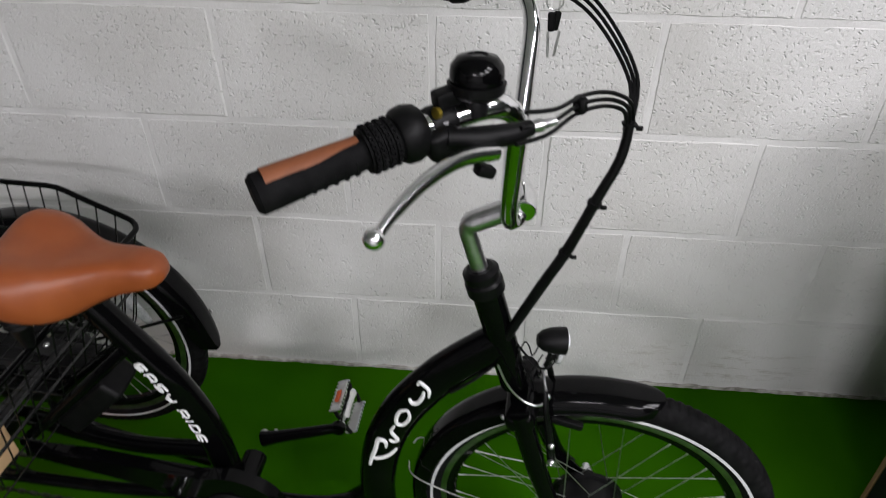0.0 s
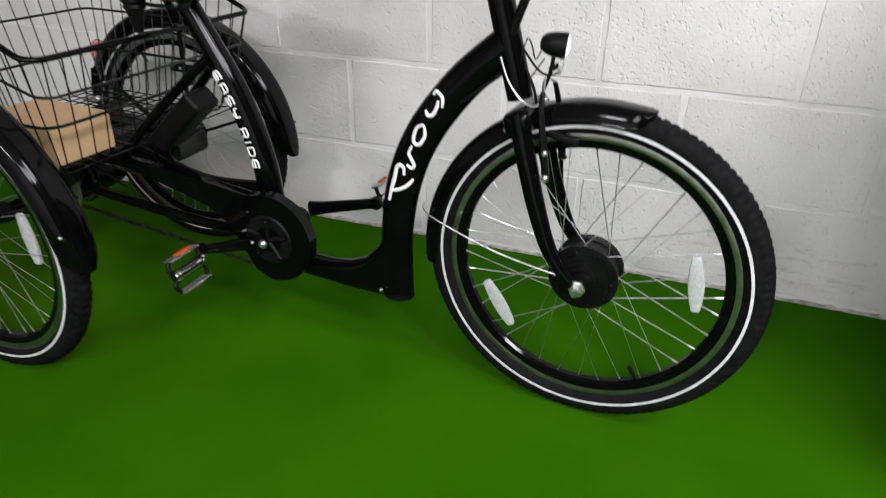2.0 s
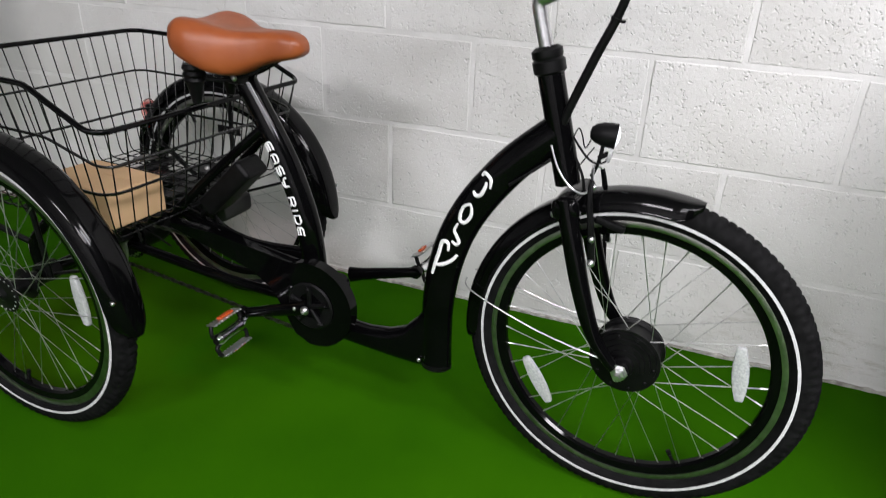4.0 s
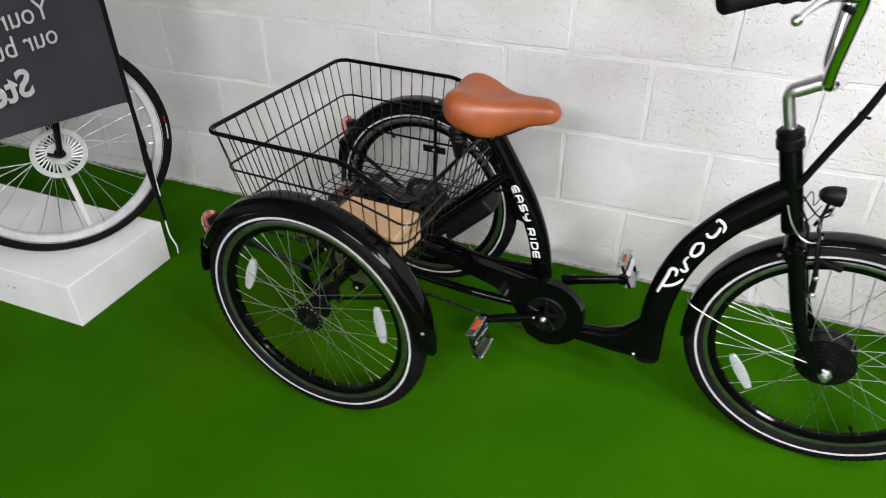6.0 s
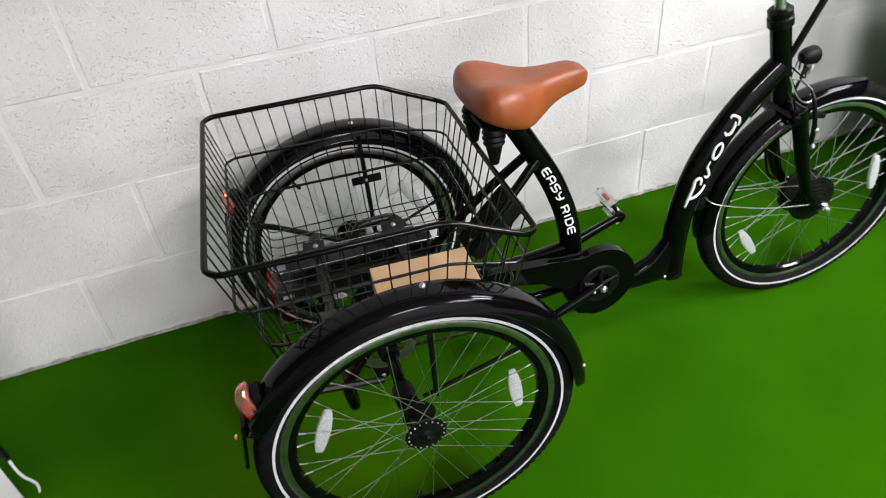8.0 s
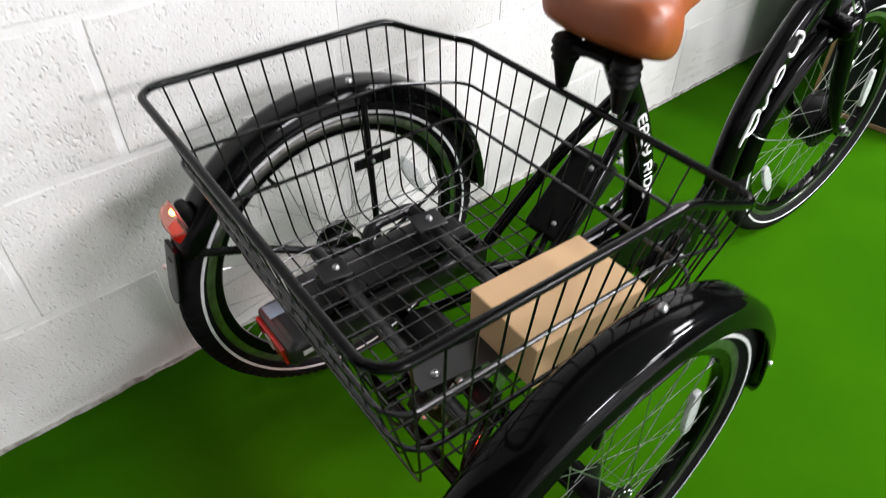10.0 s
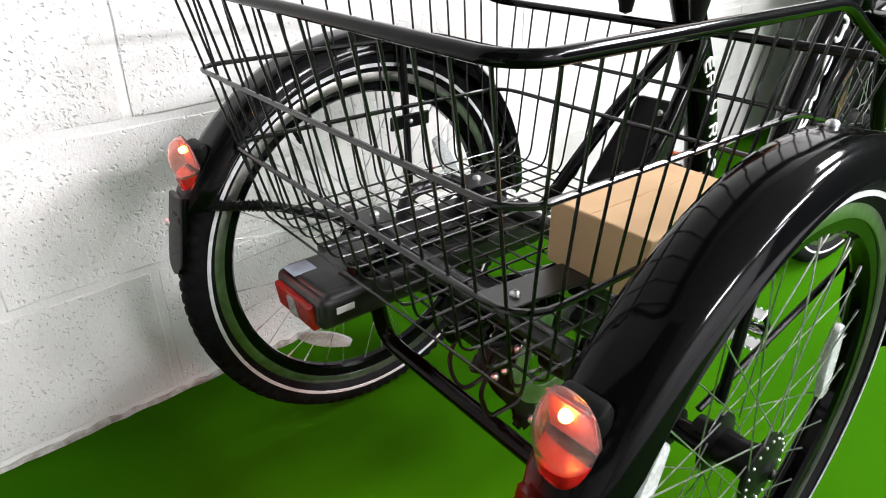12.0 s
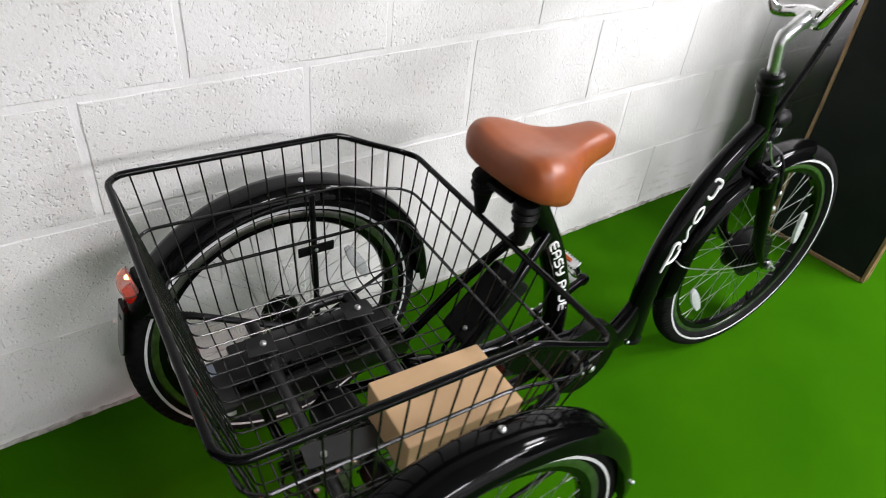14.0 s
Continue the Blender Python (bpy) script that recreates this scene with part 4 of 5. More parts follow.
for y in (-0.079, -0.061):
    bm = bmesh.new()
    tube(bm, smooth_line([(-0.046, y, 0.300), (-0.030, y, 0.255), (0.004, y, 0.205), (0.018, y, 0.175)], 5), [0.016, 0.012, 0.010, 0.016], 10, flat=1.0)
    for v in bm.verts:
        v.co.y = y + (v.co.y - y) * 0.14
    part("cage_plate", bm, SATIN, derailleur)
for x, z in ((-0.042, 0.292), (0.014, 0.184)):
    bm = bmesh.new()
    toothed(bm, 0.021, 11, 0.003, Matrix.Translation((x, -0.070, z)))
    part("jockey_wheel", bm, PLASTIC, derailleur, smooth=False)
    stud(derailleur, (x, -0.081, z), (0, -1, 0), 0.0055)
for p in ((-0.072, -0.094, 0.306), (-0.004, -0.094, 0.338), (-0.03, -0.088, 0.322)):
    stud(derailleur, p, (0, -1, 0), 0.006)
bm = bmesh.new()
tube(bm, smooth_line([(-0.070, -0.082, 0.302), (-0.108, -0.08, 0.300), (-0.118, -0.07, 0.345), (-0.06, -0.06, 0.385), (0.05, -0.05, 0.36), (0.20, -0.06, 0.31)], 6), 0.0026, 6)
part("gear_cable", bm, PLASTIC, derailleur)
bm = bmesh.new()
tube(bm, corner_line([(-0.075, -0.098, 0.335), (-0.10, -0.10, 0.300), (-0.085, -0.10, 0.255), (-0.03, -0.098, 0.25), (-0.01, -0.09, 0.29)], 0.012, 4), 0.003, 6)
part("guard_wire", bm, SATIN, derailleur)
# brake disc and caliper clutter between the rear tubes
bm = bmesh.new()
lathe(bm, [(0.045, -0.001), (0.07, -0.001), (0.07, 0.001), (0.045, 0.001)], 40, Matrix.Translation((0, -0.115, AXLE_Z)), closed=True)
part("brake_disc", bm, STEEL, drive, "steel brake disc")
bm = bmesh.new()
box(bm, (0.05, 0.035, 0.04), pose(0.055, -0.12, 0.345, 0, -30, 0), 0.006, 2)
box(bm, (0.03, 0.045, 0.02), pose(0.06, -0.115, 0.375), 0.004, 2)
part("brake_caliper", bm, SATIN, drive, "black brake caliper")

# battery
battery = thing("battery", "", "")
battery.matrix_basis = REAR @ pose(-0.024, 0, -0.016)
battery.parent, battery["label"] = trike, "black battery pack on rails with red rear reflector"
bm = bmesh.new()
box(bm, (0.40, 0.118, 0.052), pose(0.0, 0.142, 0.368), 0.014, 3)
box(bm, (0.30, 0.030, 0.014), pose(0.02, 0.205, 0.388), 0.004, 2)
part("battery_case", bm, CASE, battery, "black plastic battery case")
bm = bmesh.new()
box(bm, (0.070, 0.119, 0.046), pose(-0.170, 0.142, 0.367), 0.011, 3)
part("battery_end", bm, CASE, battery, "black end cap")
bm = bmesh.new()
box(bm, (0.012, 0.092, 0.038), pose(-0.2045, 0.146, 0.359, 0, -8, 0), 0.004, 2)
part("battery_reflector", bm, RED, battery, "red reflector panel")
bm = bmesh.new()
box(bm, (0.005, 0.018, 0.030), pose(-0.2110, 0.146, 0.3590, 0, -8, 0), 0.002, 1)
part("reflector_strip", bm, CLEAR, battery, "clear middle strip")
bm = bmesh.new()
box(bm, (0.034, 0.030, 0.0012), pose(-0.182, 0.172, 0.3937))
part("sticker", bm, LABEL, battery, "pale blue sticker", smooth=False)
bm = bmesh.new()
box(bm, (0.026, 0.0012, 0.009), pose(-0.172, 0.0795, 0.372))
part("sticker", bm, STRIPE, battery, "white barcode sticker", smooth=False)
bm = bmesh.new()
tube(bm, corner_line([(0.015, 0.212, 0.385), (0.03, 0.215, 0.432), (0.125, 0.215, 0.432), (0.15, 0.212, 0.385)], 0.04, 6), 0.0115, 12)
part("carry_handle", bm, CASE, battery, "black curved carry handle")

bm = bmesh.new()
for k in range(4):
    box(bm, (0.004, 0.030, 0.002), pose(-0.150 + 0.008 * k, 0.112, 0.3942), 0.0006, 1)
part("vent_rib", bm, PLASTIC, battery, "small moulded ribs")
bm = bmesh.new()
box(bm, (0.250, 0.092, 0.010), pose(0.060, 0.142, 0.3965), 0.004, 2)
part("battery_lid", bm, CASE, battery, "raised lid")

# controller box behind the seat tube
controller = thing("controller_box", "", "")
controller.parent, controller["label"] = trike, "black motor controller box between the seat stays"
bm = bmesh.new()
box(bm, (0.165, 0.078, 0.048), pose(0.300, 0.004, 0.475, 0, -44, 0), 0.010, 3)
part("case", bm, PLASTIC, controller)
for d in (-0.055, 0.055):
    stud(controller, Matrix.Translation((0.300, 0, 0.475)) @ pose(0, 0, 0, 0, -44, 0) @ Vector((d, -0.012, 0.024)), (-0.7, 0, 0.7), 0.005)
bm = bmesh.new()
tube(bm, smooth_line([(0.245, 0.0, 0.425), (0.215, -0.005, 0.395), (0.19, 0.02, 0.375), (0.14, 0.06, 0.37)], 5), 0.006, 8)
tube(bm, smooth_line([(0.25, 0.015, 0.425), (0.225, 0.02, 0.385), (0.25, 0.03, 0.35), (0.36, 0.02, 0.32), (0.5, 0.02, 0.25)], 5), 0.004, 8)
part("cable", bm, PLASTIC, controller)

# saddle
saddle = thing("saddle", "", "")
saddle.parent, saddle["label"] = trike, "wide tan leatherette saddle"
saddle.matrix_basis = pose(0.409, -0.010, 0.0185) @ Matrix.Diagonal((0.94, 0.87, 0.98, 1)) @ pose(-0.402, 0, 0)
bm = bmesh.new()
xs = [0.232, 0.236, 0.248, 0.268, 0.298, 0.33, 0.36, 0.39, 0.42, 0.45, 0.48, 0.502, 0.514, 0.518]
half = [0.056, 0.084, 0.108, 0.121, 0.123, 0.113, 0.090, 0.066, 0.050, 0.043, 0.040, 0.034, 0.021, 0.007]
top = [0.806, 0.828, 0.842, 0.849, 0.847, 0.838, 0.828, 0.823, 0.822, 0.823, 0.822, 0.815, 0.804, 0.794]
low = [0.786, 0.776, 0.766, 0.754, 0.741, 0.729, 0.725, 0.734, 0.749, 0.760, 0.766, 0.772, 0.780, 0.788]
dip = [0.0, 0.008, 0.016, 0.022, 0.024, 0.020, 0.014, 0.007, 0.003, 0.002, 0.0, 0.0, 0.0, 0.0]
rings, q = [], 26
fine = np.linspace(0, len(xs) - 1, 44)
for u in fine:
    x, w, t, l, d = (float(np.interp(u, range(len(xs)), v)) for v in (xs, half, top, low, dip))
    ring = []
    for k in range(q):
        a = 2 * math.pi * k / q
        c, s = math.cos(a), math.sin(a)
        yy = w * math.copysign(abs(c) ** 0.72, c)
        mid = l + (t - l) * 0.45
        zz = mid + ((t - mid) * abs(s) ** 0.62 if s > 0 else -(mid - l) * abs(s) ** 0.5)
        if s > 0:
            zz -= d * max(0.0, 1 - (abs(yy) / max(w * 0.62, 1e-4)) ** 2)
        ring.append(bm.verts.new((x, yy, zz)))
    rings.append(ring)
for a, b in zip(rings, rings[1:]):
    for k in range(q):
        bm.faces.new((a[k], a[(k + 1) % q], b[(k + 1) % q], b[k]))
bm.faces.new(rings[0][::-1])
bm.faces.new(rings[-1])
for _ in range(2):
    bmesh.ops.smooth_vert(bm, verts=bm.verts[:], factor=0.35, use_axis_x=True, use_axis_y=True, use_axis_z=True)
cover = part("saddle_cover", bm, LEATHER, saddle, "tan leatherette cover")
cover.modifiers.clear()
cover.data.set_sharp_from_angle(angle=radians(180))
sub = cover.modifiers.new("smooth", "SUBSURF")
sub.levels = sub.render_levels = 1
bm = bmesh.new()
box(bm, (0.15, 0.075, 0.012), pose(0.330, 0, 0.744, 0, -3, 0), 0.005, 2)
part("saddle_base", bm, PLASTIC, saddle)
for s in (-1, 1):
    bm = bmesh.new()
    lathe(bm, [(0.0, 0.086), (0.010, 0.082), (0.019, 0.040), (0.024, 0.034), (0.021, 0.028), (0.026, 0.022), (0.022, 0.015), (0.026, 0.009), (0.022, 0.0), (0, 0)], 18, axis_to((0.272, s * 0.062, 0.748), (0.272, s * 0.060, 0.0)))
    part("spring_boot", bm, PLASTIC, saddle, "black ribbed rubber spring boot")
    bm = bmesh.new()
    tube(bm, smooth_line([(0.275, s * 0.055, 0.722), (0.32, s * 0.03, 0.715), (0.38, s * 0.022, 0.728), (0.45, s * 0.015, 0.765)], 5), 0.004, 8)
    part("saddle_rail", bm, SATIN, saddle)
bm = bmesh.new()
box(bm, (0.045, 0.055, 0.03), pose(0.345, 0, 0.722), 0.008, 2)
part("saddle_clamp", bm, SATIN, saddle)
stud(saddle, (0.352, -0.030, 0.722), (0, -1, 0), 0.007)

# fork, headset and stem
fork = thing("fork", "", "")
fork.matrix_basis = STEER
fork.parent, fork["label"] = trike, "gloss black curved front fork"
bm = bmesh.new()
box(bm, (0.05, 0.135, 0.04), pose(1.062, 0, 0.588, 0, -15, 0), 0.014, 3)
part("fork_crown", bm, GLOSS, fork)
for s in (-1, 1):
    bm = bmesh.new()
    tube(bm, smooth_line([(1.060, s * 0.050, 0.605), (1.080, s * 0.054, 0.535), (1.106, s * 0.057, 0.45), (1.138, s * 0.060, 0.37), (1.172, s * 0.062, 0.325), (1.200, s * 0.062, 0.302)], 5), [0.019, 0.018, 0.017, 0.0145, 0.012, 0.010], 14)
    part("fork_leg", bm, GLOSS, fork)
    bm = bmesh.new()
    lathe(bm, [(0.016, -0.004), (0.016, 0.004)], 14, Matrix.Translation((FRONT_X, s * 0.063, AXLE_Z)))
    part("dropout", bm, SATIN, fork)
# rim brake
brake = thing("rim_brake", "", "")
brake.matrix_basis = STEER
brake.parent, brake["label"] = trike, "silver and black rim brake arms"
for s in (-1, 1):
    bm = bmesh.new()
    tube(bm, smooth_line([(1.118, s * 0.050, 0.50), (1.112, s * 0.056, 0.55), (1.100, s * 0.050, 0.61), (1.096, s * 0.035, 0.64)], 4), [0.007, 0.0065, 0.005, 0.004], 8)
    part("brake_arm", bm, SATIN, brake)
    bm = bmesh.new()
    box(bm, (0.055, 0.013, 0.014), pose(1.135, s * 0.026, 0.565, 0, 12, 0), 0.004, 2)
    part("brake_pad", bm, PLASTIC, brake)
    stud(brake, (1.119, s * 0.058, 0.50), (0, s, 0), 0.007)
    stud(brake, (1.115, s * 0.060, 0.545), (0, s, 0), 0.006)
bm = bmesh.new()
tube(bm, smooth_line([(1.096, -0.035, 0.642), (1.088, 0.0, 0.655), (1.096, 0.035, 0.642)], 4), 0.0025, 6)
tube(bm, smooth_line([(1.020, -0.040, 0.690), (1.037, -0.045, 0.655), (1.059, -0.046, 0.628), (1.080, -0.046, 0.618), (1.094, -0.044, 0.622), (1.098, -0.036, 0.636)], 5), 0.0019, 8)
ball(bm, 0.005, Matrix.Translation((1.100, -0.034, 0.628)), 10)
part("brake_noodle", bm, ALLOY, brake, "silver brake noodle")

stem = thing("stem", "", "")
stem.matrix_basis = FRAME
stem.parent, stem["label"] = trike, "chrome handlebar stem with black collar"
up = Vector((-0.27, 0, 0.963))
bm = bmesh.new()
lathe(bm, [(0.0, 0.0), (0.023, 0.0), (0.028, 0.004), (0.028, 0.022), (0.0245, 0.026), (0.0265, 0.030), (0.0265, 0.040), (0.019, 0.046), (0.0, 0.046)], 26, axis_to((1.0, 0, 0.800), Vector((1.0, 0, 0.800)) + up))
part("collar", bm, SATIN, stem, "black headset collar")
bm = bmesh.new()
tube(bm, corner_line([(0.990, 0, 0.835), (0.966, 0, 0.915), (1.038, 0, 0.953)], 0.014, 5), [0.0125, 0.0125, 0.0125, 0.0125, 0.0135, 0.015, 0.0155, 0.0155], 18)
part("stem_tube", bm, ALLOY, stem, "polished alloy stem")
bm = bmesh.new()
lathe(bm, [(0.0, -0.021), (0.014, -0.021), (0.0165, -0.017), (0.0165, 0.017), (0.014, 0.021), (0, 0.021)], 22, Matrix.Translation((1.042, 0, 0.955)))
part("stem_clamp", bm, CHROME, stem)
stud(stem, (1.030, -0.004, 0.932), (0, 0, -1), 0.005)

# handlebar
bar = thing("handlebar", "", "")
bar.parent, bar["label"] = trike, "chrome swept-back handlebar with grips and levers"


def bar_side(s):
    turn = 0.022 if s > 0 else 0.0
    line = [(1.042, 0, 0.955), (1.036, 0.035, 0.946), (1.024, 0.056, 0.950), (1.020, 0.075, 0.985), (1.020, 0.118, 1.07), (1.018, 0.155, 1.135), (1.000, 0.186, 1.166), (0.965, 0.208, 1.167), (0.892, 0.254, 1.154), (0.812, 0.307, 1.139)]
    return [(x + turn * min(1.0, y / 0.15), s * y, z) for x, y, z in line]


bm = bmesh.new()
left, right = bar_side(1), bar_side(-1)
tube(bm, smooth_line(left[::-1] + right[1:], 6), 0.0120, 14)
part("bar_tube", bm, CHROME, bar, "chrome tube")
for s in (-1, 1):
    e, i = Vector((0.803, s * 0.311, 1.137)), Vector((0.886, s * 0.256, 1.152))
    way = (i - e).normalized()
    grip = new("grip")
    grip.parent, grip["label"] = bar, "black rubber grip with brown inlay"
    bm = bmesh.new()
    tube(bm, [e, e + way * 0.004, e + way * 0.02, e.lerp(i, 0.5), i], [0.0150, 0.0185, 0.0182, 0.0168, 0.0160], 20)
    part("grip_sleeve", bm, RUBBER, grip)
    for k in range(6):
        c = e.lerp(i, 0.38 + 0.1 * k) + Vector((0, 0, -0.0012))
        bm = bmesh.new()
        tube(bm, [c - way * 0.0012, c + way * 0.0012], 0.0170, 16)
        part("grip_ridge", bm, RUBBER, grip)
    bm = bmesh.new()
    upv = Vector((0, 0, 1)) - way * way.z
    tube(bm, [e + way * 0.012 + upv * 0.007, e.lerp(i, 0.5) + upv * 0.006, i - way * 0.004 + upv * 0.0045], [0.0138, 0.0128, 0.0120], 16)
    part("grip_inlay", bm, BROWNGRIP, grip, "brown rubber inlay")
    sh = new("gear_shifter")
    sh.parent, sh["label"] = bar, "black twist gear shifter"
    bm = bmesh.new()
    m = axis_to(i, i + way)
    prof = []
    for k in range(10):
        prof += [(0.0205, k * 0.003), (0.0205, k * 0.003 + 0.0018), (0.0190, k * 0.003 + 0.002), (0.0190, k * 0.003 + 0.0029)]
    lathe(bm, [(0.0, 0.0), (0.018, 0.0)] + prof + [(0.020, 0.031), (0.0, 0.031)], 28, m)
    for k in range(22):
        a = 2 * math.pi * k / 22
        for j in range(4):
            box(bm, (0.0032, 0.0042, 0.0030), m @ pose(0, 0.005 + 0.0068 * j, 0) @ pose(0, 0, 0, 0, math.degrees(a), 0) @ pose(0, 0, 0.0212), 0.0008, 1)
    part("twist_ring", bm, RUBBER, sh)
    bm = bmesh.new()
    lathe(bm, [(0.0, 0.031), (0.022, 0.031), (0.0255, 0.035), (0.0265, 0.044), (0.024, 0.053), (0.020, 0.057), (0.0, 0.057)], 30, m)
    part("shifter_body", bm, PLASTIC, sh)
    bm = bmesh.new()
    box(bm, (0.032, 0.050, 0.030), Matrix.Translation(i + way * 0.064 + Vector((0.006, 0, -0.010))) @ pose(0, 0, 0, 0, -12, s * -32), 0.008, 3)
    part("shifter_housing", bm, PLASTIC, sh)
    bm = bmesh.new()
    box(bm, (0.004, 0.024, 0.003), Matrix.Translation(i + way * 0.064 + Vector((0.006, s * 0.006, 0.0065))) @ pose(0, 0, 0, 0, -12, s * -32 + 50))
    part("print_bar", bm, GREYPRINT, sh, "small grey print", smooth=False)
    # brake lever and clamp
    lever = new("brake_lever")
    lever.parent, lever["label"] = bar, "polished alloy brake lever"
    c = i + way * 0.075
    bm = bmesh.new()
    lathe(bm, [(0.0, -0.012), (0.0155, -0.012), (0.0165, -0.009), (0.0165, 0.009), (0.0155, 0.012), (0.0, 0.012)], 20, axis_to(c, c + way))
    tube(bm, [(0.955, s * 0.236, 1.158), (0.985, s * 0.226, 1.153), (1.012, s * 0.212, 1.152), (1.030, s * 0.202, 1.154)], [0.0095, 0.012, 0.0105, 0.0075], 12)
    if s < 0:
        box(bm, (0.020, 0.014, 0.012), pose(0.990, s * 0.236, 1.127, 0, 25, 30), 0.004, 2)
    part("lever_clamp", bm, PLASTIC, lever, "black lever body")
    bm = bmesh.new()
    tube(bm, smooth_line([(1.000, s * 0.232, 1.143), (0.970, s * 0.258, 1.150), (0.943, s * 0.294, 1.148), (0.922, s * 0.330, 1.140), (0.913, s * 0.350, 1.134)], 6), [0.0062, 0.0068, 0.0058, 0.0050, 0.0044], 12, flat=1.2)
    part("lever_blade", bm, POLISH, lever, "polished lever blade")
    bm = bmesh.new()
    ball(bm, 0.0088, Matrix.Translation((0.910, s * 0.355, 1.133)), 16)
    part("lever_ball", bm, POLISH, lever)
    bm = bmesh.new()
    lathe(bm, [(0.0, 0.0), (0.0055, 0.0), (0.0065, 0.012), (0.0045, 0.016), (0.0035, 0.028), (0.0, 0.028)], 12, axis_to((1.028, s * 0.203, 1.154), (1.060, s * 0.186, 1.156)))
    part("cable_adjuster", bm, ALLOY, lever)
# bell on the near side
bell = new("bell")
bell.parent, bell["label"] = bar, "round gloss black bell"
m = Matrix.Translation((0.979, -0.205, 1.166)) @ pose(0, 0, 0, 90, 0, 0) @ pose(0, 0, 0, -6, 0, 0)
bm = bmesh.new()
lathe(bm, [(0.0, 0.0), (0.011, 0.0), (0.011, 0.012), (0.009, 0.016), (0.021, 0.018), (0.0255, 0.022), (0.0265, 0.030), (0.0, 0.030)], 30, m)
part("bell_base", bm, PLASTIC, bell)
bm = bmesh.new()
lathe(bm, [(0.0, 0.030), (0.0235, 0.030), (0.0245, 0.036), (0.0235, 0.045), (0.018, 0.052), (0.009, 0.0545), (0.008, 0.053), (0.0, 0.053)], 32, m)
part("bell_dome", bm, GLOSS, bell)
bm = bmesh.new()
box(bm, (0.024, 0.018, 0.016), pose(0.953, -0.214, 1.186, 0, -10, 30), 0.004, 2)
part("bell_thumb", bm, PLASTIC, bell)
bm = bmesh.new()
lathe(bm, [(0, 0), (0.005, 0), (0.005, 0.004), (0, 0.005)], 12, axis_to((0.948, -0.229, 1.178), (0.93, -0.25, 1.182)))
part("brass_screw", bm, BRASS, bell, "yellow alloy screw")

# cables
cables = thing("cable_bundle", "", "")
cables.matrix_basis = pose(0, -0.004, 0)
cables.parent, cables["label"] = trike, "black brake and gear cables in a spiral wrap"
trunk = [(1.022, -0.020, 0.675), (1.036, -0.032, 0.735), (1.074, -0.042, 0.838), (1.101, -0.046, 0.905), (1.127, -0.052, 0.990), (1.146, -0.050, 1.045), (1.150, -0.046, 1.092)]
bm = bmesh.new()
tube(bm, smooth_line(trunk, 6), [0.0070, 0.0078, 0.0080, 0.0075, 0.0068, 0.0062, 0.0056], 10)
part("cable_wrap", bm, PLASTIC, cables)
for ways in (
    [(1.150, -0.046, 1.085), (1.140, -0.064, 1.116), (1.112, -0.095, 1.138), (1.080, -0.130, 1.147), (1.050, -0.180, 1.152), (1.020, -0.212, 1.160)],
    [(1.149, -0.044, 1.080), (1.150, -0.022, 1.130), (1.118, 0.050, 1.172), (1.080, 0.110, 1.190), (1.045, 0.175, 1.175), (1.020, 0.212, 1.160)],
):
    for k in range(3):
        o = (k - 1) * 0.006
        bm = bmesh.new()
        tube(bm, smooth_line([(x + o * 0.6, y + o * 0.4 * j, z + o * (0.4 + 0.25 * j)) for j, (x, y, z) in enumerate(ways)], 6), 0.0023, 7)
        part("cable", bm, PLASTIC, cables)
    x, y, z = ways[3]
    bm = bmesh.new()
    box(bm, (0.010, 0.016, 0.018), pose(x, y, z, 0, 0, 40), 0.003, 1)
    part("cable_tie", bm, PLASTIC, cables)
for p, q in ((2, 3), (3, 4), (5, 6)):
    a, b = Vector(trunk[p]), Vector(trunk[q])
    bm = bmesh.new()
    tube(bm, [a.lerp(b, 0.87), a.lerp(b, 0.93)], 0.0090, 12)
    box(bm, (0.008, 0.005, 0.005), Matrix.Translation(a.lerp(b, 0.9) + Vector((0.011, -0.004, -0.003))), 0.001, 1)
    part("cable_tie", bm, PLASTIC, cables)
bm = bmesh.new()
tube(bm, smooth_line([(1.042, -0.015, 0.69), (1.075, -0.03, 0.64), (1.085, -0.03, 0.60), (1.096, -0.05, 0.58)], 5), 0.0025, 6)
tube(bm, smooth_line([(1.05, -0.02, 0.70), (1.085, -0.035, 0.668), (1.108, -0.02, 0.662), (1.118, -0.005, 0.680)], 5), 0.002, 6)
tube(bm, smooth_line([(1.03, -0.02, 0.665), (0.985, -0.034, 0.628), (0.95, -0.038, 0.60)], 5), 0.003, 6)
tube(bm, smooth_line([(1.07, 0.03, 0.60), (1.115, 0.055, 0.52), (1.13, 0.064, 0.42), (1.165, 0.07, 0.33), (1.19, 0.06, 0.31)], 5), 0.004, 6)
part("cable", bm, PLASTIC, cables)

# headlight
head = thing("headlight", "", "")
head.parent, head["label"] = trike, "lit small black headlight above the front mudguard"
head.matrix_basis = pose(1.098, -0.022, 0.708, 0, 0, 7) @ Matrix.Scale(0.76, 4) @ pose(-1.092, 0.002, -0.708)
m = axis_to((1.088, -0.002, 0.712), (1.2, -0.002, 0.702))
bm = bmesh.new()
lathe(bm, [(0.0, -0.022), (0.012, -0.020), (0.021, -0.010), (0.026, 0.006), (0.028, 0.024), (0.0285, 0.036), (0.026, 0.037), (0.0, 0.030)], 28, m)
part("headlight_shell", bm, PLASTIC, head, "black shell")
bm = bmesh.new()
lathe(bm, [(0.0, 0.0445), (0.012, 0.043), (0.020, 0.040), (0.0255, 0.036), (0.02, 0.034), (0.0, 0.034)], 28, m)
part("headlight_lens", bm, HEADGLOW, head, "glowing clear lens")
bm = bmesh.new()
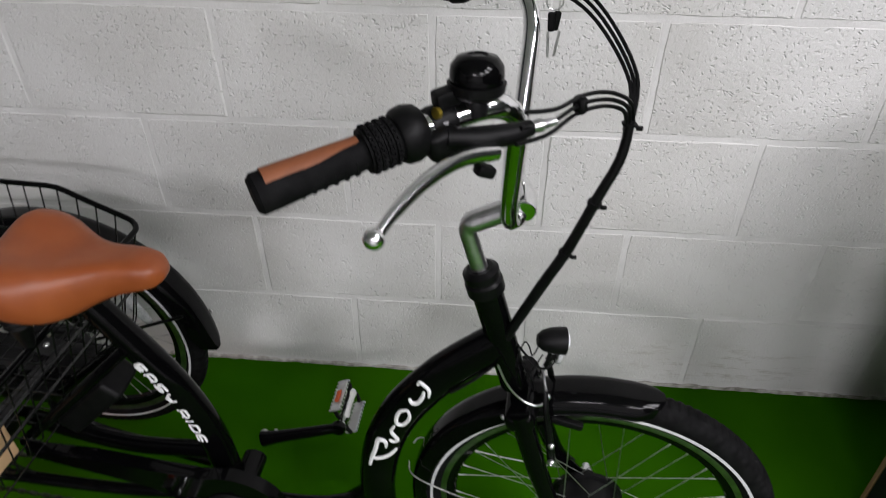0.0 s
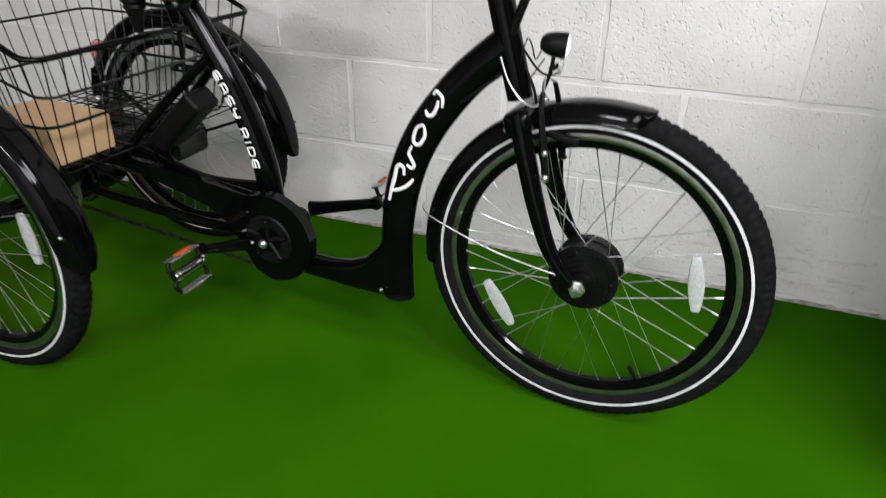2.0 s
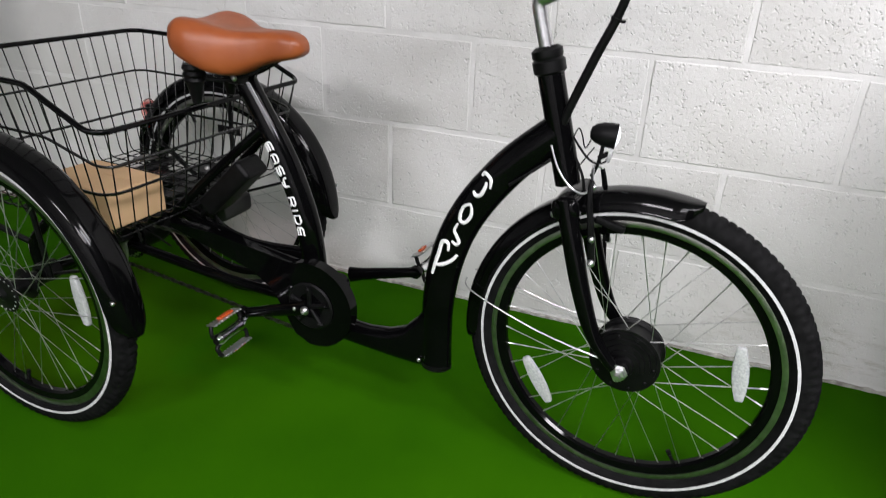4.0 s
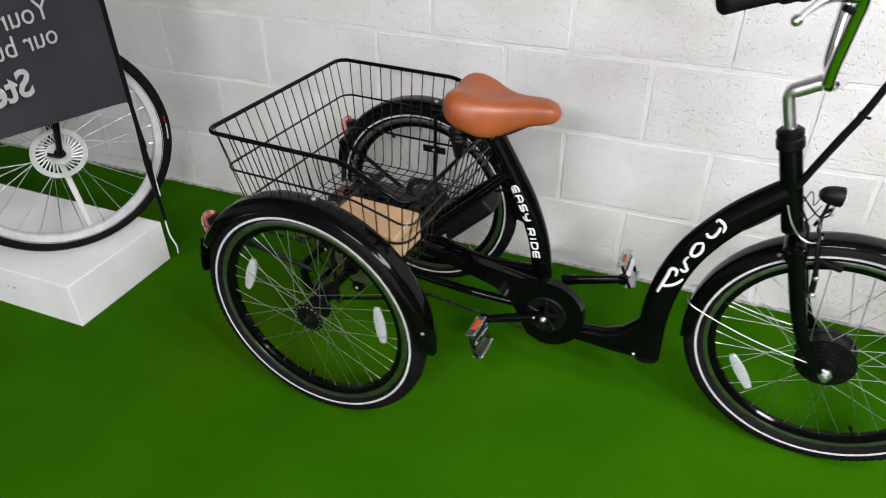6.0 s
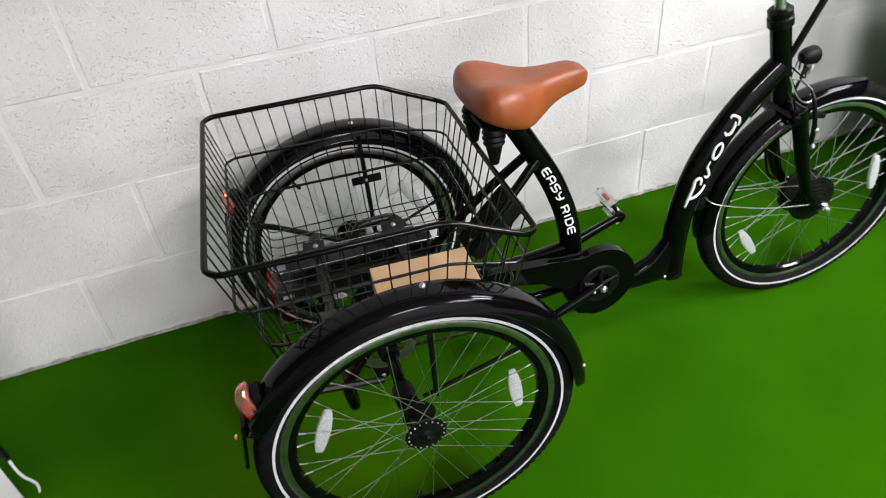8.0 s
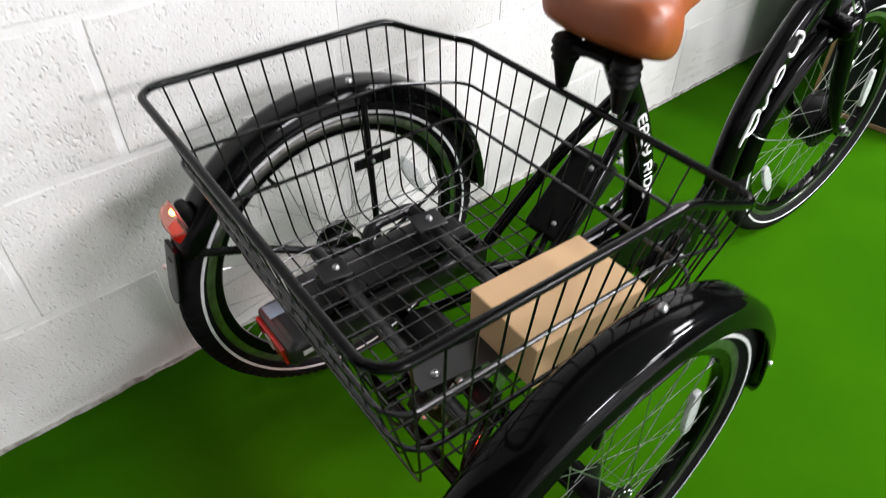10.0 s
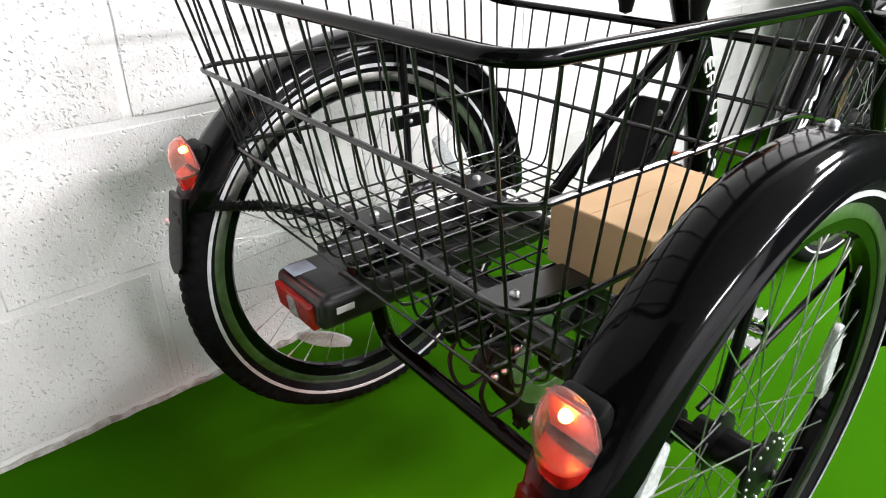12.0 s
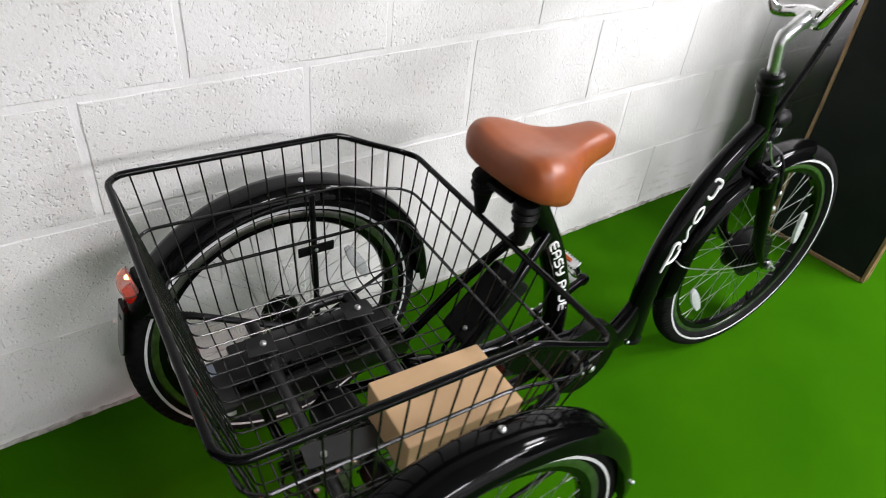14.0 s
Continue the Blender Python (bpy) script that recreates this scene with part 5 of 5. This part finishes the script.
lathe(bm, [(0.0, -0.004), (0.017, -0.004), (0.0185, 0.0), (0.017, 0.004), (0.0, 0.0065)], 22, axis_to((1.116, -0.003, 0.668), (1.2, -0.010, 0.655)) @ Matrix.Diagonal((0.78, 1, 1.15, 1)))
part("headlight_reflector", bm, CLEAR, head, "clear reflector")
bm = bmesh.new()
tube(bm, smooth_line([(1.098, -0.002, 0.688), (1.094, -0.002, 0.65), (1.082, 0, 0.61)], 4), 0.0048, 8)
tube(bm, [(1.092, -0.002, 0.655), (1.112, -0.003, 0.668)], 0.006, 8)
part("headlight_bracket", bm, SATIN, head)
bm = bmesh.new()
tube(bm, smooth_line([(1.072, -0.004, 0.700), (1.060, -0.010, 0.678), (1.050, -0.014, 0.708), (1.040, -0.016, 0.722), (1.030, -0.016, 0.690), (1.024, -0.012, 0.640)], 6), 0.0016, 6)
tube(bm, smooth_line([(1.080, -0.012, 0.682), (1.062, -0.024, 0.655), (1.050, -0.026, 0.630), (1.058, -0.022, 0.600)], 6), 0.0016, 6)
part("headlight_wire", bm, PLASTIC, head, "thin black wires")

# keys hanging from the far side of the bar
keys = thing("key_ring", "two small keys on a ring hanging from the handlebar", "keys", at=pose(1.068, 0.150, 1.170))
bm = bmesh.new()
tube(bm, [(0.011 * math.cos(a), 0, 0.011 * math.sin(a) - 0.010) for a in np.linspace(0, 2 * math.pi, 18)[:-1]], 0.0009, 6, closed=True)
part("ring", bm, STEEL, keys)
for d in (-4, 7):
    bm = bmesh.new()
    box(bm, (0.010, 0.004, 0.026), pose(0.0 + d * 0.0006, 0.002 * d / 5, -0.036, 0, d, 0), 0.003, 2)
    part("key_head", bm, PLASTIC, keys, "black plastic key head")
    bm = bmesh.new()
    box(bm, (0.0035, 0.0015, 0.036), pose(0.0 + d * 0.0011, 0.002 * d / 5, -0.067, 0, d, 0), 0.0006, 1)
    part("key_blade", bm, STEEL, keys)

# basket
basket = thing("basket", "", "")
basket.matrix_basis = pose(0.018, 0.010, 0, 0, 0, -4.0)
basket.parent, basket["label"] = trike, "black welded wire cargo basket"


def basket_loop(inset, z_rear, z_front, x0, x1):
    h = 0.299 - inset
    r = 0.020
    pts = [(x0 + r, -h, z_rear), (0.105, -h, z_rear), (0.165, -h, z_rear - (z_rear - z_front) * 0.42), (x1 - r, -h, z_front + 0.004), (x1, -h + r, z_front), (x1, h - r, z_front), (x1 - r, h, z_front + 0.004), (0.165, h, z_rear - (z_rear - z_front) * 0.42), (0.105, h, z_rear), (x0 + r, h, z_rear), (x0, h - r, z_rear), (x0, -h + r, z_rear)]
    out = []
    m = len(pts)
    for k in range(m):
        p, c, q = Vector(pts[k - 1]), Vector(pts[k]), Vector(pts[(k + 1) % m])
        e = min(0.02, (p - c).length * 0.4, (q - c).length * 0.4)
        a, b = c + (p - c).normalized() * e, c + (q - c).normalized() * e
        out += [a, 0.25 * a + 0.5 * c + 0.25 * b, b]
    return out


def wire(pts, radius=0.0016, sides=6, name="wire"):
    bm = bmesh.new()
    tube(bm, pts, radius, sides)
    return part(name, bm, WIRE, basket)


bm = bmesh.new()
tube(bm, basket_loop(0.0, 0.730, 0.660, -0.290, 0.268), 0.0058, 10, closed=True)
part("top_rim", bm, GLOSS, basket, "thick black top rim")
bm = bmesh.new()
tube(bm, basket_loop(0.018, 0.628, 0.588, -0.268, 0.256), 0.0030, 8, closed=True)
part("middle_rim", bm, WIRE, basket)
FLOOR_Z = 0.428
BX0, BX1, BH = -0.217, 0.215, 0.250
bm = bmesh.new()
LOW_Z = FLOOR_Z + 0.10
LX0, LX1, LH = -0.243, 0.238, 0.270
tube(bm, corner_line([(LX0, 0.0, LOW_Z), (LX0, LH, LOW_Z), (LX1, LH, LOW_Z), (LX1, -LH, LOW_Z), (LX0, -LH, LOW_Z), (LX0, -0.001, LOW_Z)], 0.045), 0.0033, 8)
part("lower_rim", bm, WIRE, basket)


def top_z(x):
    return 0.730 if x < 0.105 else 0.730 - 0.07 * min(1.0, (x - 0.105) / 0.145)


# wires running across the floor and up the two long sides
n = 15
for k in range(n):
    u = k / (n - 1)
    xb, xt = BX0 + (BX1 - BX0) * u, -0.255 + (0.25 + 0.255) * u
    wire(corner_line([(xt, -0.299, top_z(xt)), (xb, -BH, FLOOR_Z), (xb, BH, FLOOR_Z), (xt, 0.299, top_z(xt))], 0.02, 4))
# wires running along the floor and up front and rear
n = 15
for k in range(n):
    u = k / (n - 1)
    yb, yt = -BH + 0.012 + (2 * BH - 0.024) * u, -0.272 + 0.544 * u
    wire(corner_line([(-0.286, yt, 0.730), (BX0, yb, FLOOR_Z + 0.003), (BX1, yb, FLOOR_Z + 0.003), (0.268, yt, 0.660)], 0.02, 4))

# brush strokes on the down tube: plain white shapes
spine = smooth_line([(0.990, 0, 0.675), (0.942, 0, 0.625), (0.871, 0, 0.525), (0.831, 0, 0.425), (0.812, 0, 0.315)], 8)[::-1]
lengths = [0.0]
for a, b in zip(spine, spine[1:]):
    lengths.append(lengths[-1] + (b - a).length)


def on_tube(s, h):
    i = max(k for k in range(len(spine) - 1) if lengths[k] <= max(s, 0))
    way = (spine[i + 1] - spine[i]).normalized()
    p = spine[i] + way * (s - lengths[i]) + Vector((-way.z, 0, way.x)) * h
    p.y = -0.0268 * math.sqrt(max(0.05, 1 - (h / 0.0360) ** 2)) - 0.0002
    return p


for stroke, thick in (
    ([(0.070, 0.015), (0.092, 0.014), (0.120, 0.013), (0.142, 0.015), (0.150, 0.009), (0.147, 0.001), (0.134, -0.003)], 0.0044),
    ([(0.092, 0.014), (0.098, 0.002), (0.108, -0.010), (0.120, -0.018), (0.132, -0.022)], 0.0040),
    ([(0.158, -0.002), (0.155, -0.012), (0.163, -0.015), (0.174, -0.005), (0.182, 0.003), (0.198, 0.003)], 0.0038),
    ([(0.247, 0.005), (0.234, 0.012), (0.217, 0.009), (0.206, 0.002), (0.210, -0.008), (0.228, -0.009), (0.240, -0.003), (0.247, 0.005)], 0.0038),
    ([(0.270, 0.017), (0.267, 0.009), (0.275, 0.002), (0.292, 0.005), (0.302, 0.010)], 0.0038),
    ([(0.302, 0.024), (0.310, 0.024), (0.313, 0.013), (0.310, 0.005), (0.298, -0.003)], 0.0036),
):
    bm = bmesh.new()
    pts = [on_tube(v.x, v.y) for v in smooth_line([(s, h, 0) for s, h in stroke], 6)]
    tube(bm, pts, [thick * 0.7, thick, thick, thick * 0.95, thick * 0.6], 6)
    part("brush_mark", bm, WHITEPRINT, frame_part)

# ---- the parcel in the basket ----
parcel = thing("cardboard_box", "plain closed brown cardboard box lying in the wire basket", "box", at=pose(0.0885, -0.156, 0.4330, 0, 0, -5))
bm = bmesh.new()
box(bm, (0.205, 0.137, 0.078), pose(0, 0, 0.039), 0.0025, 2)
part("carton", bm, CARDBOARD, parcel, smooth=False)
bm = bmesh.new()
box(bm, (0.206, 0.0012, 0.0016), pose(0, 0.012, 0.0781))
part("lid_seam", bm, CARDBOARD, parcel, "faint seam where the flaps meet", smooth=False)

# ---- plinth, second bicycle and flag ----
plinth = thing("plinth", "low white painted board plinth under a display bicycle", "plinth", at=pose(-0.887, -0.142, FLOOR))
bm = bmesh.new()
box(bm, (1.30, 0.415, 0.158), pose(-0.65, 0, 0.079), 0.002, 1)
part("plinth_box", bm, MDF, plinth, smooth=False)
bm = bmesh.new()
box(bm, (0.012, 0.001, 0.003), pose(-0.26, -0.2078, 0.085))
box(bm, (0.008, 0.001, 0.003), pose(-0.285, -0.2078, 0.086))
part("scuff_mark", bm, PLASTIC, plinth, smooth=False)

R2 = 0.352
bike = thing("bicycle", "display bicycle with silver rim and disc brake standing on the plinth", "bicycle", at=pose(-1.015, -0.135, 0.158 + FLOOR, 0, 0, 60))
w2 = new("wheel")
w2.parent, w2.matrix_basis = bike, pose(0, 0, R2)
w2["label"] = "silver-rimmed bicycle wheel with slick black tyre"
bm = bmesh.new()
lathe(bm, [(R2 - 0.019 + 0.019 * math.cos(a), 0.019 * math.sin(a)) for a in np.linspace(0, 2 * math.pi, 17)[:-1]], 96, closed=True)
part("tyre", bm, RUBBER, w2, "slick black tyre")
bm = bmesh.new()
lathe(bm, [(0.292, -0.006), (0.296, -0.012), (0.305, -0.0135), (0.322, -0.0135), (0.322, 0.0135), (0.305, 0.0135), (0.296, 0.012), (0.292, 0.006)], 96, closed=True)
part("rim", bm, SILVER, w2, "silver alloy rim")
bm = bmesh.new()
for s in (-1, 1):
    lathe(bm, [(0.3155, s * 0.0134), (0.3155, s * 0.0146), (0.3175, s * 0.0146), (0.3175, s * 0.0134)], 96, closed=True)
part("rim_line", bm, PLASTIC, w2, "thin black line on the rim")
bm = bmesh.new()
lathe(bm, [(0.0, -0.05), (0.008, -0.05), (0.012, -0.036), (0.026, -0.033), (0.026, -0.028), (0.014, -0.022), (0.013, 0.022), (0.026, 0.028), (0.026, 0.033), (0.012, 0.036), (0.008, 0.05), (0.0, 0.05)], 26)
part("hub", bm, SATIN, w2, "black hub")
for a0, a1, mat, label in ((1, 5, RED, "small red tyre mark"), (-9, 0, GREYPRINT, "small pale tyre mark")):
    bm = bmesh.new()
    tube(bm, [(0.3345 * math.cos(radians(d)), -0.0188, 0.3345 * math.sin(radians(d))) for d in np.linspace(a0, a1, 6)], 0.0022, 6)
    part("tyre_mark", bm, mat, w2, label)
per = 14
m2 = None
for s in (-1, 1):
    for i in range(per):
        a = 2 * math.pi * (i + (0.5 if s > 0 else 0)) / per
        lean = radians(55) * (1 if i % 2 else -1)
        p = Vector((0.024 * math.cos(a + lean), s * 0.030, 0.024 * math.sin(a + lean)))
        q = Vector((0.294 * math.cos(a), s * 0.003, 0.294 * math.sin(a)))
        m2 = m2 or spoke_mesh((q - p).length, 0.0013)
        piece("spoke", m2, STEEL, w2, at=axis_to(p, q))
bm = bmesh.new()
lathe(bm, [(0.064, -0.043), (0.080, -0.043), (0.080, -0.0412), (0.064, -0.0412)], 56, closed=True)
lathe(bm, [(0.016, -0.043), (0.036, -0.043), (0.036, -0.0412), (0.016, -0.0412)], 40, closed=True)
disc = part("brake_disc", bm, SILVER, w2, "slotted silver brake disc")
bm = bmesh.new()
tube(bm, [(0.034, -0.042, 0.0), (0.066 * math.cos(0.22), -0.042, 0.066 * math.sin(0.22))], 0.0022, 6)
arm_mesh = mesh_of(bm, "disc_arm")
for k in range(30):
    piece("disc_arm", arm_mesh, SILVER, disc, at=pose(0, 0, 0, 0, 12 * k, 0))
bm = bmesh.new()
for s in (-1, 1):
    tube(bm, smooth_line([(0, s * 0.055, R2), (0.03, s * 0.056, R2 + 0.16), (0.10, s * 0.055, R2 + 0.34), (0.16, s * 0.035, R2 + 0.44)], 5), [0.008, 0.011, 0.014, 0.016], 12)
part("fork", bm, SATIN, bike, "black fork blades")
bm = bmesh.new()
tube(bm, [(0.0, 0.062, R2 - 0.005), (0.035, 0.085, 0.004)], 0.010, 8)
part("prop_stand", bm, MDF, bike, "pale prop strut")
bm = bmesh.new()
tube(bm, corner_line([(0.012, -0.055, R2), (-0.004, -0.075, R2 + 0.002), (-0.035, -0.070, R2 + 0.018)], 0.01), 0.006, 8)
part("quick_release", bm, SATIN, bike, "black quick-release lever")

flag = thing("banner", "dark grey fabric banner with mirrored pale writing on a black pole", "banner", at=pose(-0.862, 0.052, 0.0))
bm = bmesh.new()
tube(bm, smooth_line([(0.0, 0.0, 0.60), (0.0, -0.002, 0.78), (0.0, -0.004, 1.0), (0.0, -0.012, 1.5), (0.0, -0.03, 2.0)], 4), 0.008, 10)
tube(bm, smooth_line([(0.0, 0.0, 0.61), (0.0, 0.004, 0.48), (0.0, 0.006, 0.30), (0.0, 0.012, 0.16)], 4), [0.006, 0.0075, 0.013, 0.0075, 0.006], 10)
part("pole", bm, PLASTIC, flag, "black flexible pole in a sleeve")
bm = bmesh.new()
tube(bm, smooth_line([(0.0, 0.012, 0.17), (0.0, 0.014, 0.10), (0.012, 0.020, 0.05), (0.004, 0.026, 0.012)], 5), 0.003, 8)
tube(bm, smooth_line([(0.0, 0.0, 0.58), (0.008, 0.006, 0.45), (0.010, 0.008, 0.40), (0.008, 0.012, 0.26)], 5), 0.0022, 6)
part("cord", bm, MDF, flag, "pale tie cord")
bm = bmesh.new()
nx, nz = 24, 22
grid = []
for i in range(nx + 1):
    row = []
    for k in range(nz + 1):
        u, v = i / nx, k / nz
        y = -0.004 - 0.80 * u
        bottom = 0.605 + 0.10 * u ** 0.85
        z = bottom + (2.0 - bottom) * v
        x = 0.010 * math.sin(5 * u + 2.2 * v) * min(1, 4 * u) + 0.006 * math.sin(13 * u - 4 * v) * u
        row.append((x, y, z))
    grid.append(row)
for off in (0.0, 0.0012):
    vs = [[bm.verts.new((x - off, y, z)) for x, y, z in row] for row in grid]
    for i in range(nx):
        for k in range(nz):
            bm.faces.new((vs[i][k], vs[i + 1][k], vs[i + 1][k + 1], vs[i][k + 1]))
part("cloth", bm, FLAGCLOTH, flag, "dark grey cloth")


def on_flag(text, size, y, z, bold=0.0):
    """Print that shows through from the other side of the cloth, so that it runs backwards."""
    m = pose(0.0165, y, z, 90, 0, -90)
    return lettering("lettering", text, size, m, GREYPRINT, flag, 0.0004, bold=bold)


on_flag("Your bicy", 0.076, -0.342, 0.938)
on_flag("our busine", 0.074, -0.350, 0.872)
on_flag("Steps", 0.100, -0.418, 0.776, 0.0024)

# ---- chalkboard ----
board = thing("chalkboard_sign", "black chalkboard pavement sign with pale wooden edges standing by the wall", "sign", at=pose(1.909, 0.033, FLOOR, 0, 0, 1.5))
for lean, x, name in ((-1.5, 0.0, "front_panel"), (-4.5, 0.026, "rear_panel")):
    panel = new(name)
    panel.parent = board
    panel.matrix_basis = pose(x, 0, 0, 0, lean, 0)
    bm = bmesh.new()
    box(bm, (0.010, 0.352, 1.06), pose(0.004, 0.0, 0.545), 0.0015, 1)
    part("slate", bm, CHALK, panel, "black chalkboard face", smooth=False)
    for y in (-0.184, 0.184):
        bm = bmesh.new()
        box(bm, (0.014, 0.012, 1.10), pose(0.004, y, 0.552), 0.002, 1)
        part("stile", bm, WOOD, panel, "pale wooden stile", smooth=False)
    for z in (0.0095, 1.0945):
        bm = bmesh.new()
        box(bm, (0.022, 0.352, 0.016), pose(0.004, 0, z), 0.002, 1)
        part("rail", bm, WOOD, panel, "pale wooden rail", smooth=False)

# ---- blocks of the wall ----
COURSE, LENGTH, JOINT = 0.2525, 0.4525, 0.0105
STARTS = (0.198, 0.424, 0.210, 0.412)  # where an upright joint falls in each course


def block_mesh(length, height, rng):
    """One block face with worn, slightly uneven edges that fall back into the joint."""
    bm = bmesh.new()
    nx, nz = 9, 5
    hx, hz = (length - JOINT) / 2, (height - JOINT) / 2
    us = [-hx, -hx + 0.0035] + [-hx + 2 * hx * k / nx for k in range(1, nx)] + [hx - 0.0035, hx]
    vs = [-hz, -hz + 0.0035] + [-hz + 2 * hz * k / nz for k in range(1, nz)] + [hz - 0.0035, hz]
    grid = []
    for i, u in enumerate(us):
        column = []
        for k, v in enumerate(vs):
            edge = i in (0, len(us) - 1) or k in (0, len(vs) - 1)
            lip = i in (1, len(us) - 2) or k in (1, len(vs) - 2)
            wob = 0.0024 if edge else 0.0014 if lip else 0.0
            column.append(bm.verts.new((u + rng.uniform(-wob, wob), (0.0035 if edge else 0.0006 if lip else 0.0) + rng.uniform(-0.0004, 0.0004), v + rng.uniform(-wob, wob))))
        grid.append(column)
    for i in range(len(us) - 1):
        for k in range(len(vs) - 1):
            bm.faces.new((grid[i][k], grid[i + 1][k], grid[i + 1][k + 1], grid[i][k + 1]))
    edge = [c[0] for c in grid] + grid[-1][1:] + [c[-1] for c in grid[-2::-1]] + grid[0][-2:0:-1]
    back = [bm.verts.new((v.co.x, 0.03, v.co.z)) for v in edge]
    for k in range(len(edge)):
        j = (k + 1) % len(edge)
        bm.faces.new((edge[k], back[k], back[j], edge[j]))
    bm.faces.new(back)
    return mesh_of(bm, "block")


rng = random.Random(9)
BLOCKS = [block_mesh(LENGTH, COURSE, rng) for _ in range(7)]
rng = random.Random(4)
rows = int(HIGH / COURSE)
for k in range(rows):
    x = STARTS[k % 4] - 11 * LENGTH
    while x < X1 - 0.05:
        if x > X0 - 0.05:
            piece("block", rng.choice(BLOCKS), PAINT, back_wall, smooth=False, at=pose(x + LENGTH / 2, WALL_Y + rng.uniform(-0.0007, 0.0007), (k + 0.5) * COURSE, 0, rng.uniform(-0.12, 0.12), rng.uniform(-0.1, 0.1)))
        x += LENGTH
